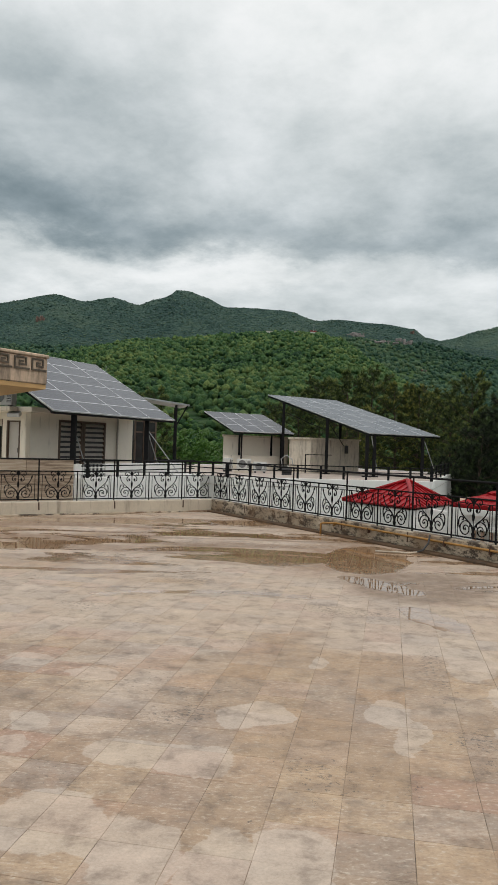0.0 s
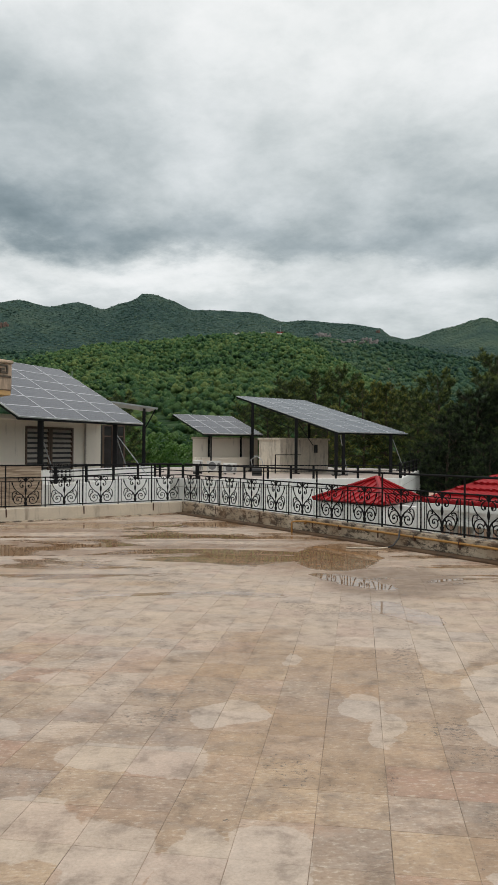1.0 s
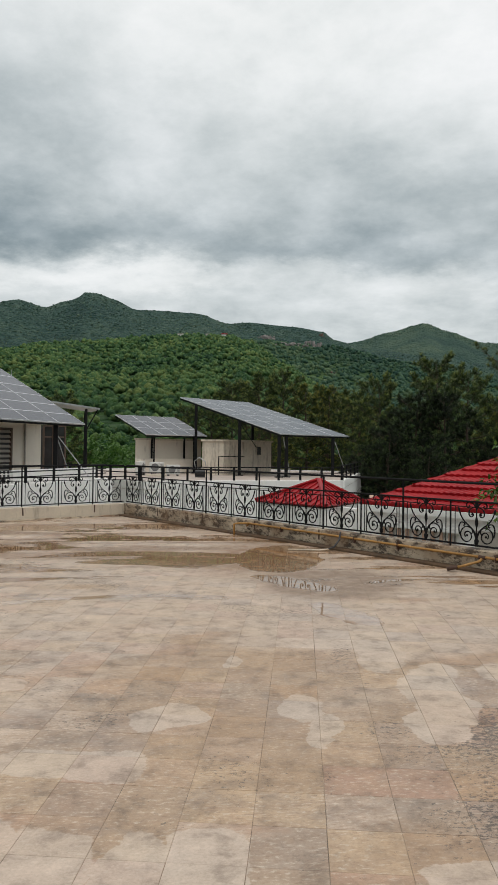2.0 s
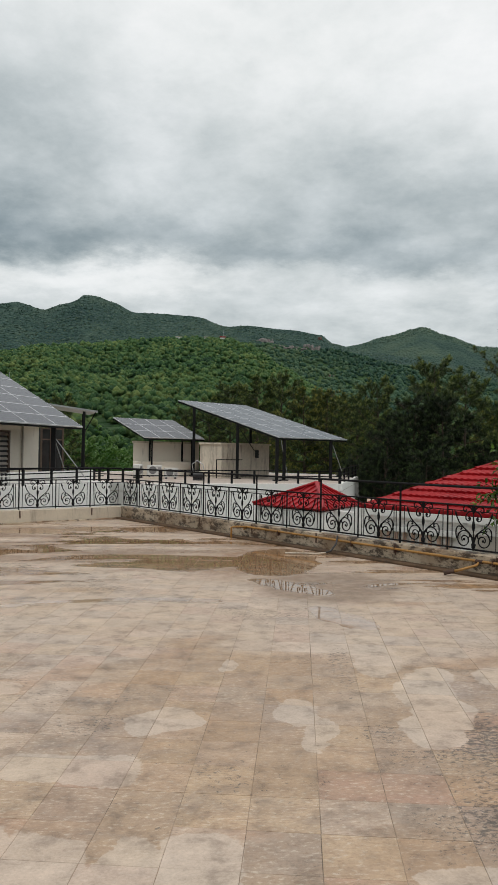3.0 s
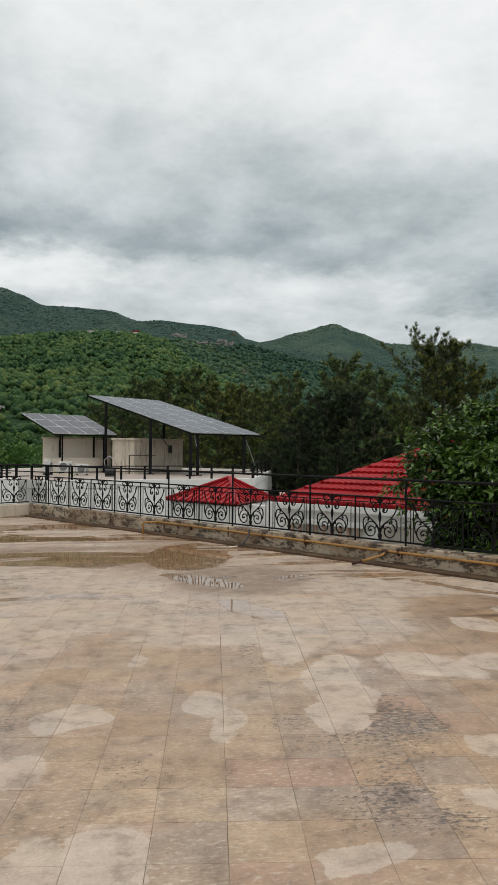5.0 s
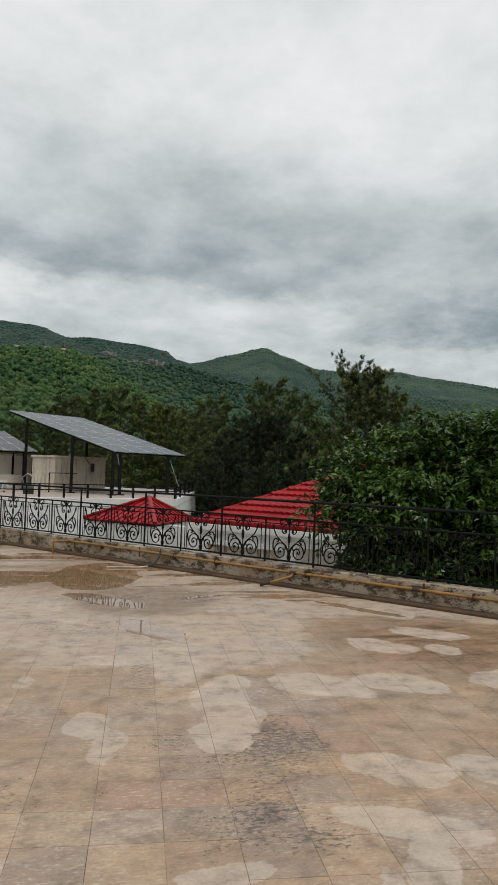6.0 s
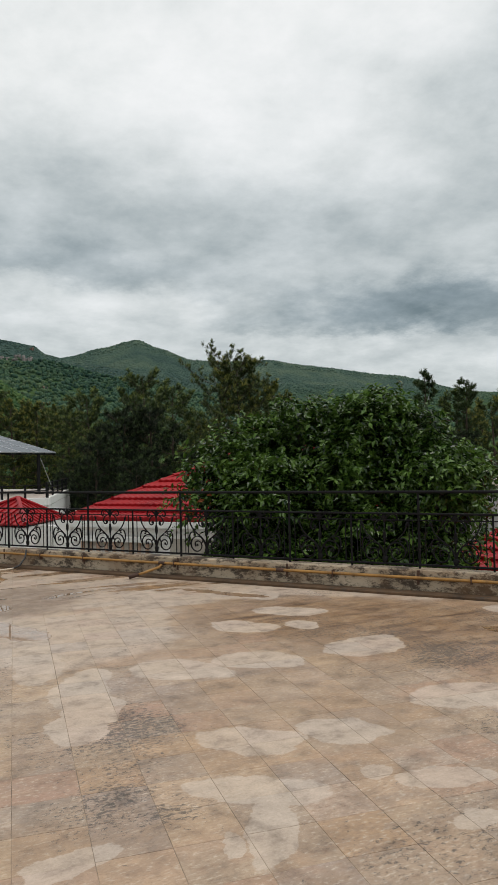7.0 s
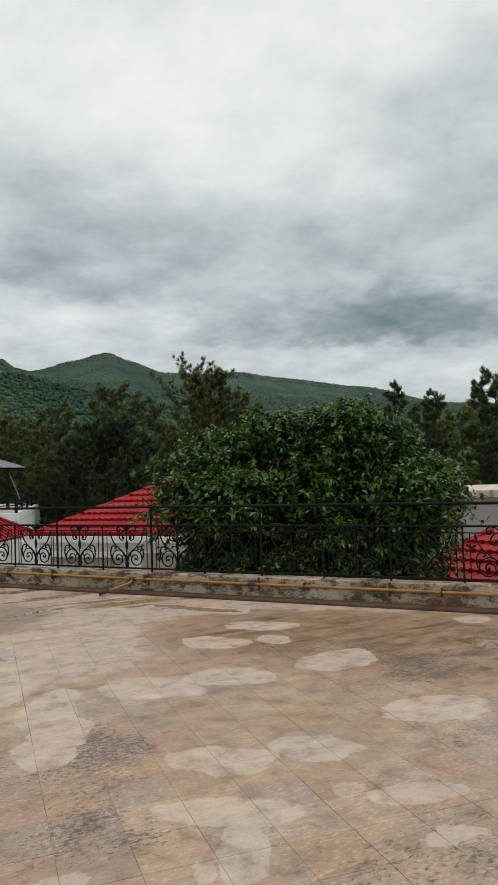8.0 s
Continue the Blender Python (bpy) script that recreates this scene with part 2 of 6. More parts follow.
    c = mixc(nt, math_node(nt, "MULTIPLY", soak, ramp(nt, rosy, [(0.35, 1.0), (0.65, 0.55)])), c, ramp(nt, noise_tex(nt, where(nt, 0.8, 2.4, 1.0, radians(32)), 2.2, 9, 0.68, 0.5), [(0.38, (0.11, 0.056, 0.026)), (0.50, (0.26, 0.148, 0.070)), (0.64, (0.38, 0.25, 0.145))]))
    flats = noise_tex(nt, where(nt, 0.55, 1.0, 1.0, radians(20)), 0.9, 5, 0.5, 0.6)
    flats = math_node(nt, "ADD", flats, math_node(nt, "SUBTRACT", ramp(nt, math_node(nt, "MULTIPLY", node(nt, "SeparateXYZ", {"Vector": v}).outputs["Y"], 0.0588), [(0.22, 0.0), (0.30, 0.20), (0.37, 0.33), (0.45, 0.38), (0.56, 0.34), (0.9, 0.30)]), 0.3))
    flats = math_node(nt, "SUBTRACT", math_node(nt, "ADD", flats, 0.05), math_node(nt, "MULTIPLY", soak, 0.4))
    dry = math_node(nt, "MAXIMUM", patch, math_node(nt, "MULTIPLY", ramp(nt, flats, [(0.45, 0.0), (0.53, 1.0)]), 0.8))
    dry = math_node(nt, "MULTIPLY", dry, math_node(nt, "SUBTRACT", 1.0, slick))
    pale = mixc(nt, 0.66, c, mixc(nt, 0.30, (0.61, 0.53, 0.455), tone))
    c = mixc(nt, dry, c, pale)
    # black lichen in the pitted stone, in drifts, thickest in one worn corner
    drift = noise_tex(nt, v, 0.8, 3, 0.5)
    lichen_d = nearest_patch(nt, wv_, LICHEN)
    thick = ramp(nt, math_node(nt, "MULTIPLY", lichen_d, 0.5), [(0.05, 0.062), (0.45, 0.050), (0.85, 0.0)])
    pits = noise_tex(nt, where(nt, 1.0, 1.55, 1.0, radians(14)), 26.0, 12, 0.82, 0.6)
    mask = math_node(nt, "ADD", math_node(nt, "ADD", pits, math_node(nt, "MULTIPLY", math_node(nt, "SUBTRACT", drift, 0.5), 0.42)), thick)
    mask = math_node(nt, "SUBTRACT", mask, math_node(nt, "MULTIPLY", patch, 0.12))
    lich = ramp(nt, mask, [(0.592, 0.0), (0.632, 0.80)])
    c = mixc(nt, lich, c, (0.070, 0.060, 0.052))
    # fine grain and grey-brown mottling over everything
    mott = noise_tex(nt, v, 5.5, 9, 0.68, 0.2)
    c = mixc(nt, 1.0, c, ramp(nt, mott, [(0.32, (0.55, 0.53, 0.51)), (0.47, (0.90, 0.89, 0.88)), (0.68, (1.12, 1.12, 1.11))]), "MULTIPLY")
    grain = noise_tex(nt, v, 75.0, 5, 0.7)
    c = mixc(nt, 1.0, c, ramp(nt, grain, [(0.32, (0.88, 0.87, 0.86)), (0.5, (1.0, 1.0, 1.0)), (0.68, (1.08, 1.08, 1.08))]), "MULTIPLY")
    # brown tint: in long thin bands on the far side, and on the bed of the deepest pool
    far = ramp(nt, math_node(nt, "MULTIPLY", node(nt, "SeparateXYZ", {"Vector": v}).outputs["Y"], 0.0588), [(0.50, 0.0), (0.66, 1.0)])
    band = ramp(nt, noise_tex(nt, where(nt, 0.13, 1.5, 1.0, radians(-3)), 1.25, 5, 0.5, 0.3), [(0.47, 0.0), (0.53, 1.0)])
    band = math_node(nt, "MULTIPLY", band, far)
    bed = node(nt, "Mapping", {"Vector": wv_, "Location": (1.45, 10.7, 0), "Rotation": (0, 0, radians(-12)), "Scale": (1.15, 2.3, 1.0)}, vector_type="TEXTURE").outputs["Vector"]
    bed = ramp(nt, math_node(nt, "MULTIPLY", node(nt, "VectorMath", {0: bed}, operation="LENGTH").outputs["Value"], 0.5), [(0.16, 1.0), (0.52, 0.0)])
    damp_edge = node(nt, "Mapping", {"Vector": wv_, "Location": (2.05, 8.5, 0), "Rotation": (0, 0, radians(-30)), "Scale": (0.95, 1.1, 1.0)}, vector_type="TEXTURE").outputs["Vector"]
    damp_edge = ramp(nt, math_node(nt, "MULTIPLY", node(nt, "VectorMath", {0: damp_edge}, operation="LENGTH").outputs["Value"], 0.5), [(0.36, 1.0), (0.54, 0.0)])
    c = mixc(nt, math_node(nt, "MULTIPLY", damp_edge, ramp(nt, mott, [(0.38, 0.95), (0.60, 0.6)])), c, (0.20, 0.135, 0.09))
    litter = noise_tex(nt, where(nt, 1.0, 0.6, 1.0), 7.0, 9, 0.75, 0.4)
    brown_tint = math_node(nt, "MULTIPLY", math_node(nt, "MAXIMUM", band, bed), ramp(nt, litter, [(0.38, 1.0), (0.50, 0.70), (0.64, 0.30)]))
    c = mixc(nt, brown_tint, c, (0.20, 0.105, 0.048))
    c = mixc(nt, math_node(nt, "MULTIPLY", slick, 0.22), c, (0.30, 0.17, 0.085))
    base_r = ramp(nt, noise_tex(nt, v, 22.0, 4), [(0.3, 0.36), (0.7, 0.55)])
    rough = mixc(nt, dry, base_r, (0.62, 0.62, 0.62))
    rough = mixc(nt, math_node(nt, "MULTIPLY", math_node(nt, "MULTIPLY", band, 1.0), 0.45), rough, (0.16, 0.16, 0.16))
    rough = mixc(nt, slick, rough, (0.03, 0.03, 0.03))
    setv(nt, b, Base_Color=c, Roughness=rough, Specular_IOR_Level=math_node(nt, "SUBTRACT", 0.45, math_node(nt, "MULTIPLY", slick, math_node(nt, "ADD", 0.06, math_node(nt, "MULTIPLY", bed, 0.22)))))
    h = math_node(nt, "SUBTRACT", math_node(nt, "ADD", math_node(nt, "MULTIPLY", pits, 0.5), math_node(nt, "MULTIPLY", speck, 0.3)), lich)
    h = math_node(nt, "MULTIPLY", h, math_node(nt, "SUBTRACT", 1.0, math_node(nt, "MULTIPLY", slick, 0.95)))
    bump(nt, b, h, 0.25, 0.004)
    return m


def leaf_mat(name, dark, light, rough=0.45, trans=0.25, patch_scale=0.9, single=0.45):
    m, nt, b = start_mat(name)
    g = node(nt, "NewGeometry")
    r = g.outputs["Random Per Island"]
    patch = noise_tex(nt, where(nt), patch_scale, 3)
    f = math_node(nt, "ADD", math_node(nt, "MULTIPLY", r, single), math_node(nt, "MULTIPLY", patch, 1.0 - single))
    c = ramp(nt, f, [(0.25, dark), (0.6, tuple((a + d) / 2 for a, d in zip(dark, light))), (0.85, light)])
    setv(nt, b, Base_Color=c, Roughness=rough, Specular_IOR_Level=0.4)
    t = node(nt, "BsdfTranslucent", {"Color": c})
    mx = node(nt, "MixShader", {0: trans, 1: b.outputs[0], 2: t.outputs[0]})
    nt.links.new(mx.outputs[0], nt.nodes["Material Output"].inputs[0])
    return m


def hill_mat(name, a, b_, c_, scale, bare=(0.16, 0.12, 0.08)):
    m, nt, b = start_mat(name)
    v = where(nt)
    n1 = noise_tex(nt, v, scale, 6, 0.65)
    n2 = noise_tex(nt, v, scale * 0.12, 4, 0.55, 0.4)
    crown = node(nt, "TexVoronoi", {"Vector": v, "Scale": scale * 1.6}).outputs["Distance"]
    f = math_node(nt, "ADD", math_node(nt, "MULTIPLY", n1, 0.5), math_node(nt, "MULTIPLY", n2, 0.5))
    col = ramp(nt, f, [(0.36, a), (0.5, b_), (0.64, c_)])
    rock = noise_tex(nt, v, scale * 0.35, 6, 0.7)
    col = mixc(nt, ramp(nt, rock, [(0.69, 0.0), (0.76, 0.7)]), col, bare)
    # above the lower slopes, scrub tinted blue-green: distance haze put into the colour
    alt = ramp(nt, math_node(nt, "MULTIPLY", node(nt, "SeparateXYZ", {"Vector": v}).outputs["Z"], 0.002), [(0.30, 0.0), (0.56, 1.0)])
    hazy_scrub = ramp(nt, f, [(0.36, (0.024, 0.056, 0.050)), (0.5, (0.042, 0.082, 0.068)), (0.64, (0.072, 0.114, 0.082))])
    col = mixc(nt, alt, col, hazy_scrub)
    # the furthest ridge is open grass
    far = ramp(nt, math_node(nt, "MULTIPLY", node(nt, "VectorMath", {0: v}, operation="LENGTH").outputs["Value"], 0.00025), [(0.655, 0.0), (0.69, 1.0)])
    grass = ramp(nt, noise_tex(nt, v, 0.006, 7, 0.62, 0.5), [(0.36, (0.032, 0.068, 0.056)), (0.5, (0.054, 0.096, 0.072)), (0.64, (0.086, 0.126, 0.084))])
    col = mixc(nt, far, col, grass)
    setv(nt, b, Base_Color=col, Roughness=0.9, Specular_IOR_Level=0.15)
    bump(nt, b, math_node(nt, "SUBTRACT", n1, crown), 1.0, 0.6 / scale)
    return m


def crown_mat(name, stops, patch=0.010):
    """Tree crowns of one stand: each crown its own tone, in drifts of kinds."""
    m, nt, b = start_mat(name)
    r = node(nt, "NewGeometry").outputs["Random Per Island"]
    v = where(nt)
    n = noise_tex(nt, v, 0.75, 6, 0.75)
    p = noise_tex(nt, v, patch, 5, 0.62)
    f = math_node(nt, "ADD", math_node(nt, "ADD", math_node(nt, "MULTIPLY", r, 0.26), math_node(nt, "MULTIPLY", n, 0.20)), math_node(nt, "MULTIPLY", p, 0.54))
    c = ramp(nt, f, list(zip((0.32, 0.44, 0.55, 0.68), stops)))
    setv(nt, b, Base_Color=c, Roughness=0.85, Specular_IOR_Level=0.2)
    bump(nt, b, n, 1.0, 2.2)
    return m


def solar_mat():
    m, nt, b = start_mat("solar_cell_glass")
    r = node(nt, "ObjectInfo").outputs["Random"]
    v = node(nt, "TexCoord").outputs["Object"]
    n = noise_tex(nt, v, 1.4, 4)
    c = ramp(nt, math_node(nt, "ADD", math_node(nt, "MULTIPLY", r, 0.4), math_node(nt, "MULTIPLY", n, 0.6)), [(0.25, (0.028, 0.031, 0.044)), (0.75, (0.050, 0.054, 0.070))])
    grid = node(nt, "TexBrick", {"Vector": v, "Color1": (0, 0, 0, 1), "Color2": (0, 0, 0, 1), "Mortar": (1, 1, 1, 1), "Scale": 1.0, "Mortar Size": 0.006, "Brick Width": 0.165, "Row Height": 0.165}, offset=0.0)
    c = mixc(nt, math_node(nt, "MULTIPLY", grid.outputs["Color"], 0.25), c, (0.25, 0.26, 0.28))
    setv(nt, b, Base_Color=c, Roughness=0.2, Specular_IOR_Level=0.27)
    return m


def concrete_mat():
    # weathered kerb plaster with mould that clings in blotches and runs
    m, nt, b = start_mat("mouldy_kerb_plaster")
    v = where(nt)
    n1, n2 = noise_tex(nt, v, 2.0, 5), noise_tex(nt, v, 30.0, 4)
    c = ramp(nt, n1, [(0.3, (0.36, 0.285, 0.20)), (0.7, (0.56, 0.465, 0.35))])
    run = noise_tex(nt, where(nt, 1.3, 1.3, 2.6), 3.4, 12, 0.80, 0.1)
    c = mixc(nt, ramp(nt, run, [(0.475, 0.0), (0.555, 0.95)]), c, (0.045, 0.031, 0.021))
    rust = noise_tex(nt, v, 1.1, 5, 0.6)
    c = mixc(nt, ramp(nt, rust, [(0.48, 0.0), (0.66, 0.6)]), c, (0.22, 0.12, 0.055))
    setv(nt, b, Base_Color=c, Roughness=0.75)
    bump(nt, b, math_node(nt, "ADD", n1, n2), 0.4, 0.01)
    return m


def metal_roof_mat():
    m, nt, b = start_mat("red_painted_sheet")
    v = where(nt)
    n1, n2 = noise_tex(nt, v, 1.3, 5), noise_tex(nt, v, 18.0, 4)
    c = ramp(nt, n1, [(0.3, (0.25, 0.006, 0.010)), (0.7, (0.37, 0.011, 0.015))])
    c = mixc(nt, ramp(nt, n2, [(0.6, 0.0), (0.8, 0.35)]), c, (0.24, 0.02, 0.02))
    setv(nt, b, Base_Color=c, Roughness=0.45, Specular_IOR_Level=0.22)
    bump(nt, b, n2, 0.1, 0.01)
    return m


def glass_mat():
    m, nt, b = start_mat("window_glass")
    n = noise_tex(nt, where(nt), 2.0, 2)
    setv(nt, b, Base_Color=ramp(nt, n, [(0.3, (0.015, 0.018, 0.018)), (0.7, (0.035, 0.04, 0.04))]), Roughness=0.22, Specular_IOR_Level=0.4)
    return m


def striated():
    m, nt, b = start_mat("striated_stone_cladding")
    n = noise_tex(nt, where(nt, 0.6, 0.6, 9.0), 2.2, 7, 0.65, 0.7)
    r = node(nt, "ObjectInfo").outputs["Random"]
    c = ramp(nt, math_node(nt, "ADD", math_node(nt, "MULTIPLY", n, 0.8), math_node(nt, "MULTIPLY", r, 0.2)), [(0.34, (0.20, 0.135, 0.09)), (0.5, (0.42, 0.32, 0.23)), (0.66, (0.58, 0.48, 0.38))])
    setv(nt, b, Base_Color=c, Roughness=0.6)
    bump(nt, b, n, 0.3, 0.01)
    return m


M_TILE, M_KERB, M_SOLAR, M_RED, M_GLASS = travertine(), concrete_mat(), solar_mat(), metal_roof_mat(), glass_mat()
M_BED = plain("grimy_screed_bed", (0.27, 0.205, 0.15), 0.85, vary=0.85, scale=2.6)
M_CREAM = plain("cream_kerb_plaster", (0.56, 0.485, 0.385), 0.7, vary=0.12, grime=0.35, grime_col=(0.14, 0.10, 0.07))
M_IRON = plain("black_wrought_iron", (0.010, 0.010, 0.011), 0.75, vary=0.4, scale=8, spec=0.15)
M_RUST = plain("rusted_iron", (0.07, 0.035, 0.022), 0.75, vary=0.5, scale=10)
M_YELLOW = plain("ochre_gas_pipe", (0.36, 0.185, 0.045), 0.5, vary=0.35, scale=6, grime=0.55, grime_col=(0.12, 0.07, 0.03))
M_WHITE = plain("white_wall_paint", (0.80, 0.79, 0.76), 0.75, vary=0.05, scale=0.6, grime=0.10, grime_col=(0.40, 0.38, 0.35))
M_OFFWHITE = plain("off_white_wall_paint", (0.82, 0.755, 0.65), 0.75, vary=0.05, scale=0.5, grime=0.05, grime_col=(0.33, 0.29, 0.25))
M_SHED = plain("weathered_shed_paint", (0.62, 0.55, 0.45), 0.8, vary=0.20, scale=0.9, grime=0.48, grime_col=(0.17, 0.13, 0.10))
M_DECK = plain("neighbour_deck_screed", (0.42, 0.35, 0.30), 0.6, vary=0.25, scale=0.7, grime=0.3, grime_col=(0.2, 0.15, 0.12))
M_STONE = plain("beige_cornice_stone", (0.58, 0.43, 0.31), 0.75, vary=0.22, scale=1.4, grime=0.75, grime_col=(0.09, 0.07, 0.055))
M_STONE_DARK = plain("blackened_stone_relief", (0.10, 0.08, 0.06), 0.85, vary=0.4, scale=3)
M_SOFFIT = plain("ochre_soffit_paint", (0.60, 0.37, 0.16), 0.7, vary=0.12)
M_CLAD = striated()
M_LEDGE = plain("soaked_cement_ledge", (0.10, 0.062, 0.036), 0.65, vary=0.45, scale=2.5, grime=0.5, spec=0.2)
M_GREYWALL = plain("grey_house_paint", (0.37, 0.36, 0.35), 0.8, vary=0.06, scale=0.5)
M_STEEL = plain("galvanised_steel", (0.45, 0.46, 0.47), 0.4, metal=0.7, vary=0.15, scale=5)
M_ALU = plain("aluminium_frame", (0.62, 0.63, 0.65), 0.35, metal=0.5, vary=0.1, scale=4)
M_BROWN = plain("brown_shutter_paint", (0.10, 0.065, 0.045), 0.55, vary=0.25, scale=4)
M_SLAT = plain("pale_shutter_slat", (0.42, 0.38, 0.33), 0.6, vary=0.15, scale=4)
M_PLASTIC = plain("white_unit_casing", (0.62, 0.615, 0.59), 0.45, vary=0.06, scale=3, grime=0.2, grime_col=(0.4, 0.38, 0.34))
M_GRILLE = plain("grey_fan_grille", (0.16, 0.16, 0.16), 0.5, vary=0.3)
M_DARK = plain("dark_grille", (0.03, 0.03, 0.032), 0.5, vary=0.2)
M_DOOR = plain("grey_door_paint", (0.50, 0.47, 0.43), 0.5, vary=0.08)
M_CREST = plain("pale_roof_edge", (0.45, 0.30, 0.22), 0.7, vary=0.2)
M_BARK = plain("pine_bark", (0.075, 0.052, 0.038), 0.9, vary=0.35, scale=4, bump_s=0.5)
M_LIMB = plain("grey_limb_bark", (0.085, 0.07, 0.055), 0.9, vary=0.3, scale=6, bump_s=0.4)
M_BUSH = leaf_mat("glossy_bush_leaf", (0.007, 0.027, 0.005), (0.130, 0.230, 0.036), 0.20, 0.13)
M_BUSHTIP = leaf_mat("young_bush_leaf", (0.07, 0.15, 0.024), (0.20, 0.32, 0.065), 0.36, 0.28)
M_RUSTLEAF = leaf_mat("coral_leaf", (0.30, 0.09, 0.03), (0.50, 0.16, 0.06), 0.6, 0.25)
M_PINE = leaf_mat("pine_needle", (0.014, 0.030, 0.009), (0.110, 0.150, 0.040), 0.55, 0.10, 1.5, 0.25)
M_PINE_OLIVE = leaf_mat("olive_pine_needle", (0.020, 0.034, 0.010), (0.125, 0.145, 0.042), 0.55, 0.12, 1.2, 0.25)
M_PINE_WARM = leaf_mat("dry_pine_needle", (0.020, 0.036, 0.009), (0.125, 0.155, 0.038), 0.55, 0.10, 1.5, 0.25)
# darker copy of the pine needles: deep shade put into the colour
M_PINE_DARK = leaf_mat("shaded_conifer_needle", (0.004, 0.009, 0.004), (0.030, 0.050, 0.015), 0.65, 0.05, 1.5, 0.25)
# pale tips: new growth, and the light on tuft tops put into the colour
M_TIP = leaf_mat("young_pine_needle", (0.120, 0.165, 0.040), (0.290, 0.320, 0.085), 0.5, 0.15, 1.5, 0.3)
M_TIP_WARM = leaf_mat("yellow_pine_tip", (0.180, 0.190, 0.040), (0.400, 0.360, 0.085), 0.5, 0.15, 1.5, 0.3)
# tips darkened to match, shade again put into the colour
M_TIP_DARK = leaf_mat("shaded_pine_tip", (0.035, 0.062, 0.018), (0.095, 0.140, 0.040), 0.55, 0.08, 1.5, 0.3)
M_GREEN = leaf_mat("fresh_tree_leaf", (0.042, 0.115, 0.022), (0.150, 0.275, 0.052), 0.5, 0.3)
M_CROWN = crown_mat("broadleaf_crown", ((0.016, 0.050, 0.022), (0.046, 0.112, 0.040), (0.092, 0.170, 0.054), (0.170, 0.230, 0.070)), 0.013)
# aerial haze put into crown colour: cooler on middle hills, bluer on far ones
M_CROWN_MID = crown_mat("hazy_hill_crown", ((0.016, 0.048, 0.036), (0.032, 0.078, 0.050), (0.056, 0.112, 0.062), (0.098, 0.150, 0.074)), 0.006)
M_CROWN_FAR = crown_mat("hazy_ridge_crown", ((0.050, 0.102, 0.088), (0.074, 0.136, 0.110), (0.100, 0.165, 0.122), (0.145, 0.200, 0.130)), 0.004)
M_ROCK = plain("grey_cliff_rock", (0.25, 0.225, 0.215), 0.9, vary=0.45, scale=0.12, grime=0.5, grime_col=(0.05, 0.06, 0.05), bump_s=0.6)
M_SCAR = plain("red_earth_scar", (0.155, 0.098, 0.078), 0.9, vary=0.35, scale=0.1, grime=0.4, grime_col=(0.06, 0.06, 0.045), bump_s=0.6)
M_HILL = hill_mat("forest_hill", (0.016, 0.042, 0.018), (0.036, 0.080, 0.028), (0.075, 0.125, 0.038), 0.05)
M_GROUND = plain("grassy_ground", (0.06, 0.085, 0.03), 0.9, vary=0.4, scale=0.3)


# ---- geometry helpers ----
def link(name, bm, mat, parent=None, label="", smooth=False):
    me = bpy.data.meshes.new(name)
    bm.to_mesh(me)
    bm.free()
    if smooth:
        me.polygons.foreach_set("use_smooth", [True] * len(me.polygons))
    me.materials.append(mat)
    ob = new(name, me)
    if parent:
        ob.parent = parent
    return tagged(ob, label)


part = link


def share(name, me, m, parent):
    """Another object on a mesh that already exists."""
    ob = new(name, me)
    ob.parent = parent
    ob.matrix_basis = m
    return ob


def thing(name, label, category, m=None, group="", kind=""):
    ob = new(name)
    ob.empty_display_size = 0.1
    if m is not None:
        ob.matrix_basis = m
    return tagged(ob, label, category, group, kind)


def add_box(bm, lo, hi, m=None, bevel=0.0):
    r = bmesh.ops.create_cube(bm, size=1.0)
    vs = r["verts"]
    c = [(a + b) / 2 for a, b in zip(lo, hi)]
    d = [b - a for a, b in zip(lo, hi)]
    for v in vs:
        v.co = Vector((c[0] + v.co.x * d[0], c[1] + v.co.y * d[1], c[2] + v.co.z * d[2]))
    if bevel:
        es = list({e for v in vs for e in v.link_edges})
        vs = bmesh.ops.bevel(bm, geom=es, offset=bevel, segments=1, affect="EDGES", profile=0.5)["verts"]
    if m is not None:
        for v in vs:
            v.co = m @ v.co
    return vs


def box(lo, hi, m=None, bevel=0.0):
    bm = bmesh.new()
    add_box(bm, lo, hi, m, bevel)
    return bm


def add_tube(bm, pts, r, sides=6, r_end=None, cap=True):
    pts = [Vector(p) for p in pts]
    n = len(pts)
    rings = []
    ref = None
    for i, p in enumerate(pts):
        d = (pts[min(i + 1, n - 1)] - pts[max(i - 1, 0)]).normalized()
        if ref is None:
            ref = d.orthogonal().normalized()
        ref = (ref - d * ref.dot(d))
        ref = ref.normalized() if ref.length > 1e-6 else d.orthogonal().normalized()
        o = d.cross(ref)
        rr = r if r_end is None else r + (r_end - r) * i / (n - 1)
        rings.append([bm.verts.new(p + rr * (math.cos(2 * math.pi * k / sides) * ref + math.sin(2 * math.pi * k / sides) * o)) for k in range(sides)])
    for a, b in zip(rings, rings[1:]):
        for k in range(sides):
            bm.faces.new((a[k], a[(k + 1) % sides], b[(k + 1) % sides], b[k]))
    if cap:
        bm.faces.new(rings[0][::-1])
        bm.faces.new(rings[-1])


def tube(pts, r, sides=6, r_end=None):
    bm = bmesh.new()
    add_tube(bm, pts, r, sides, r_end)
    return bm


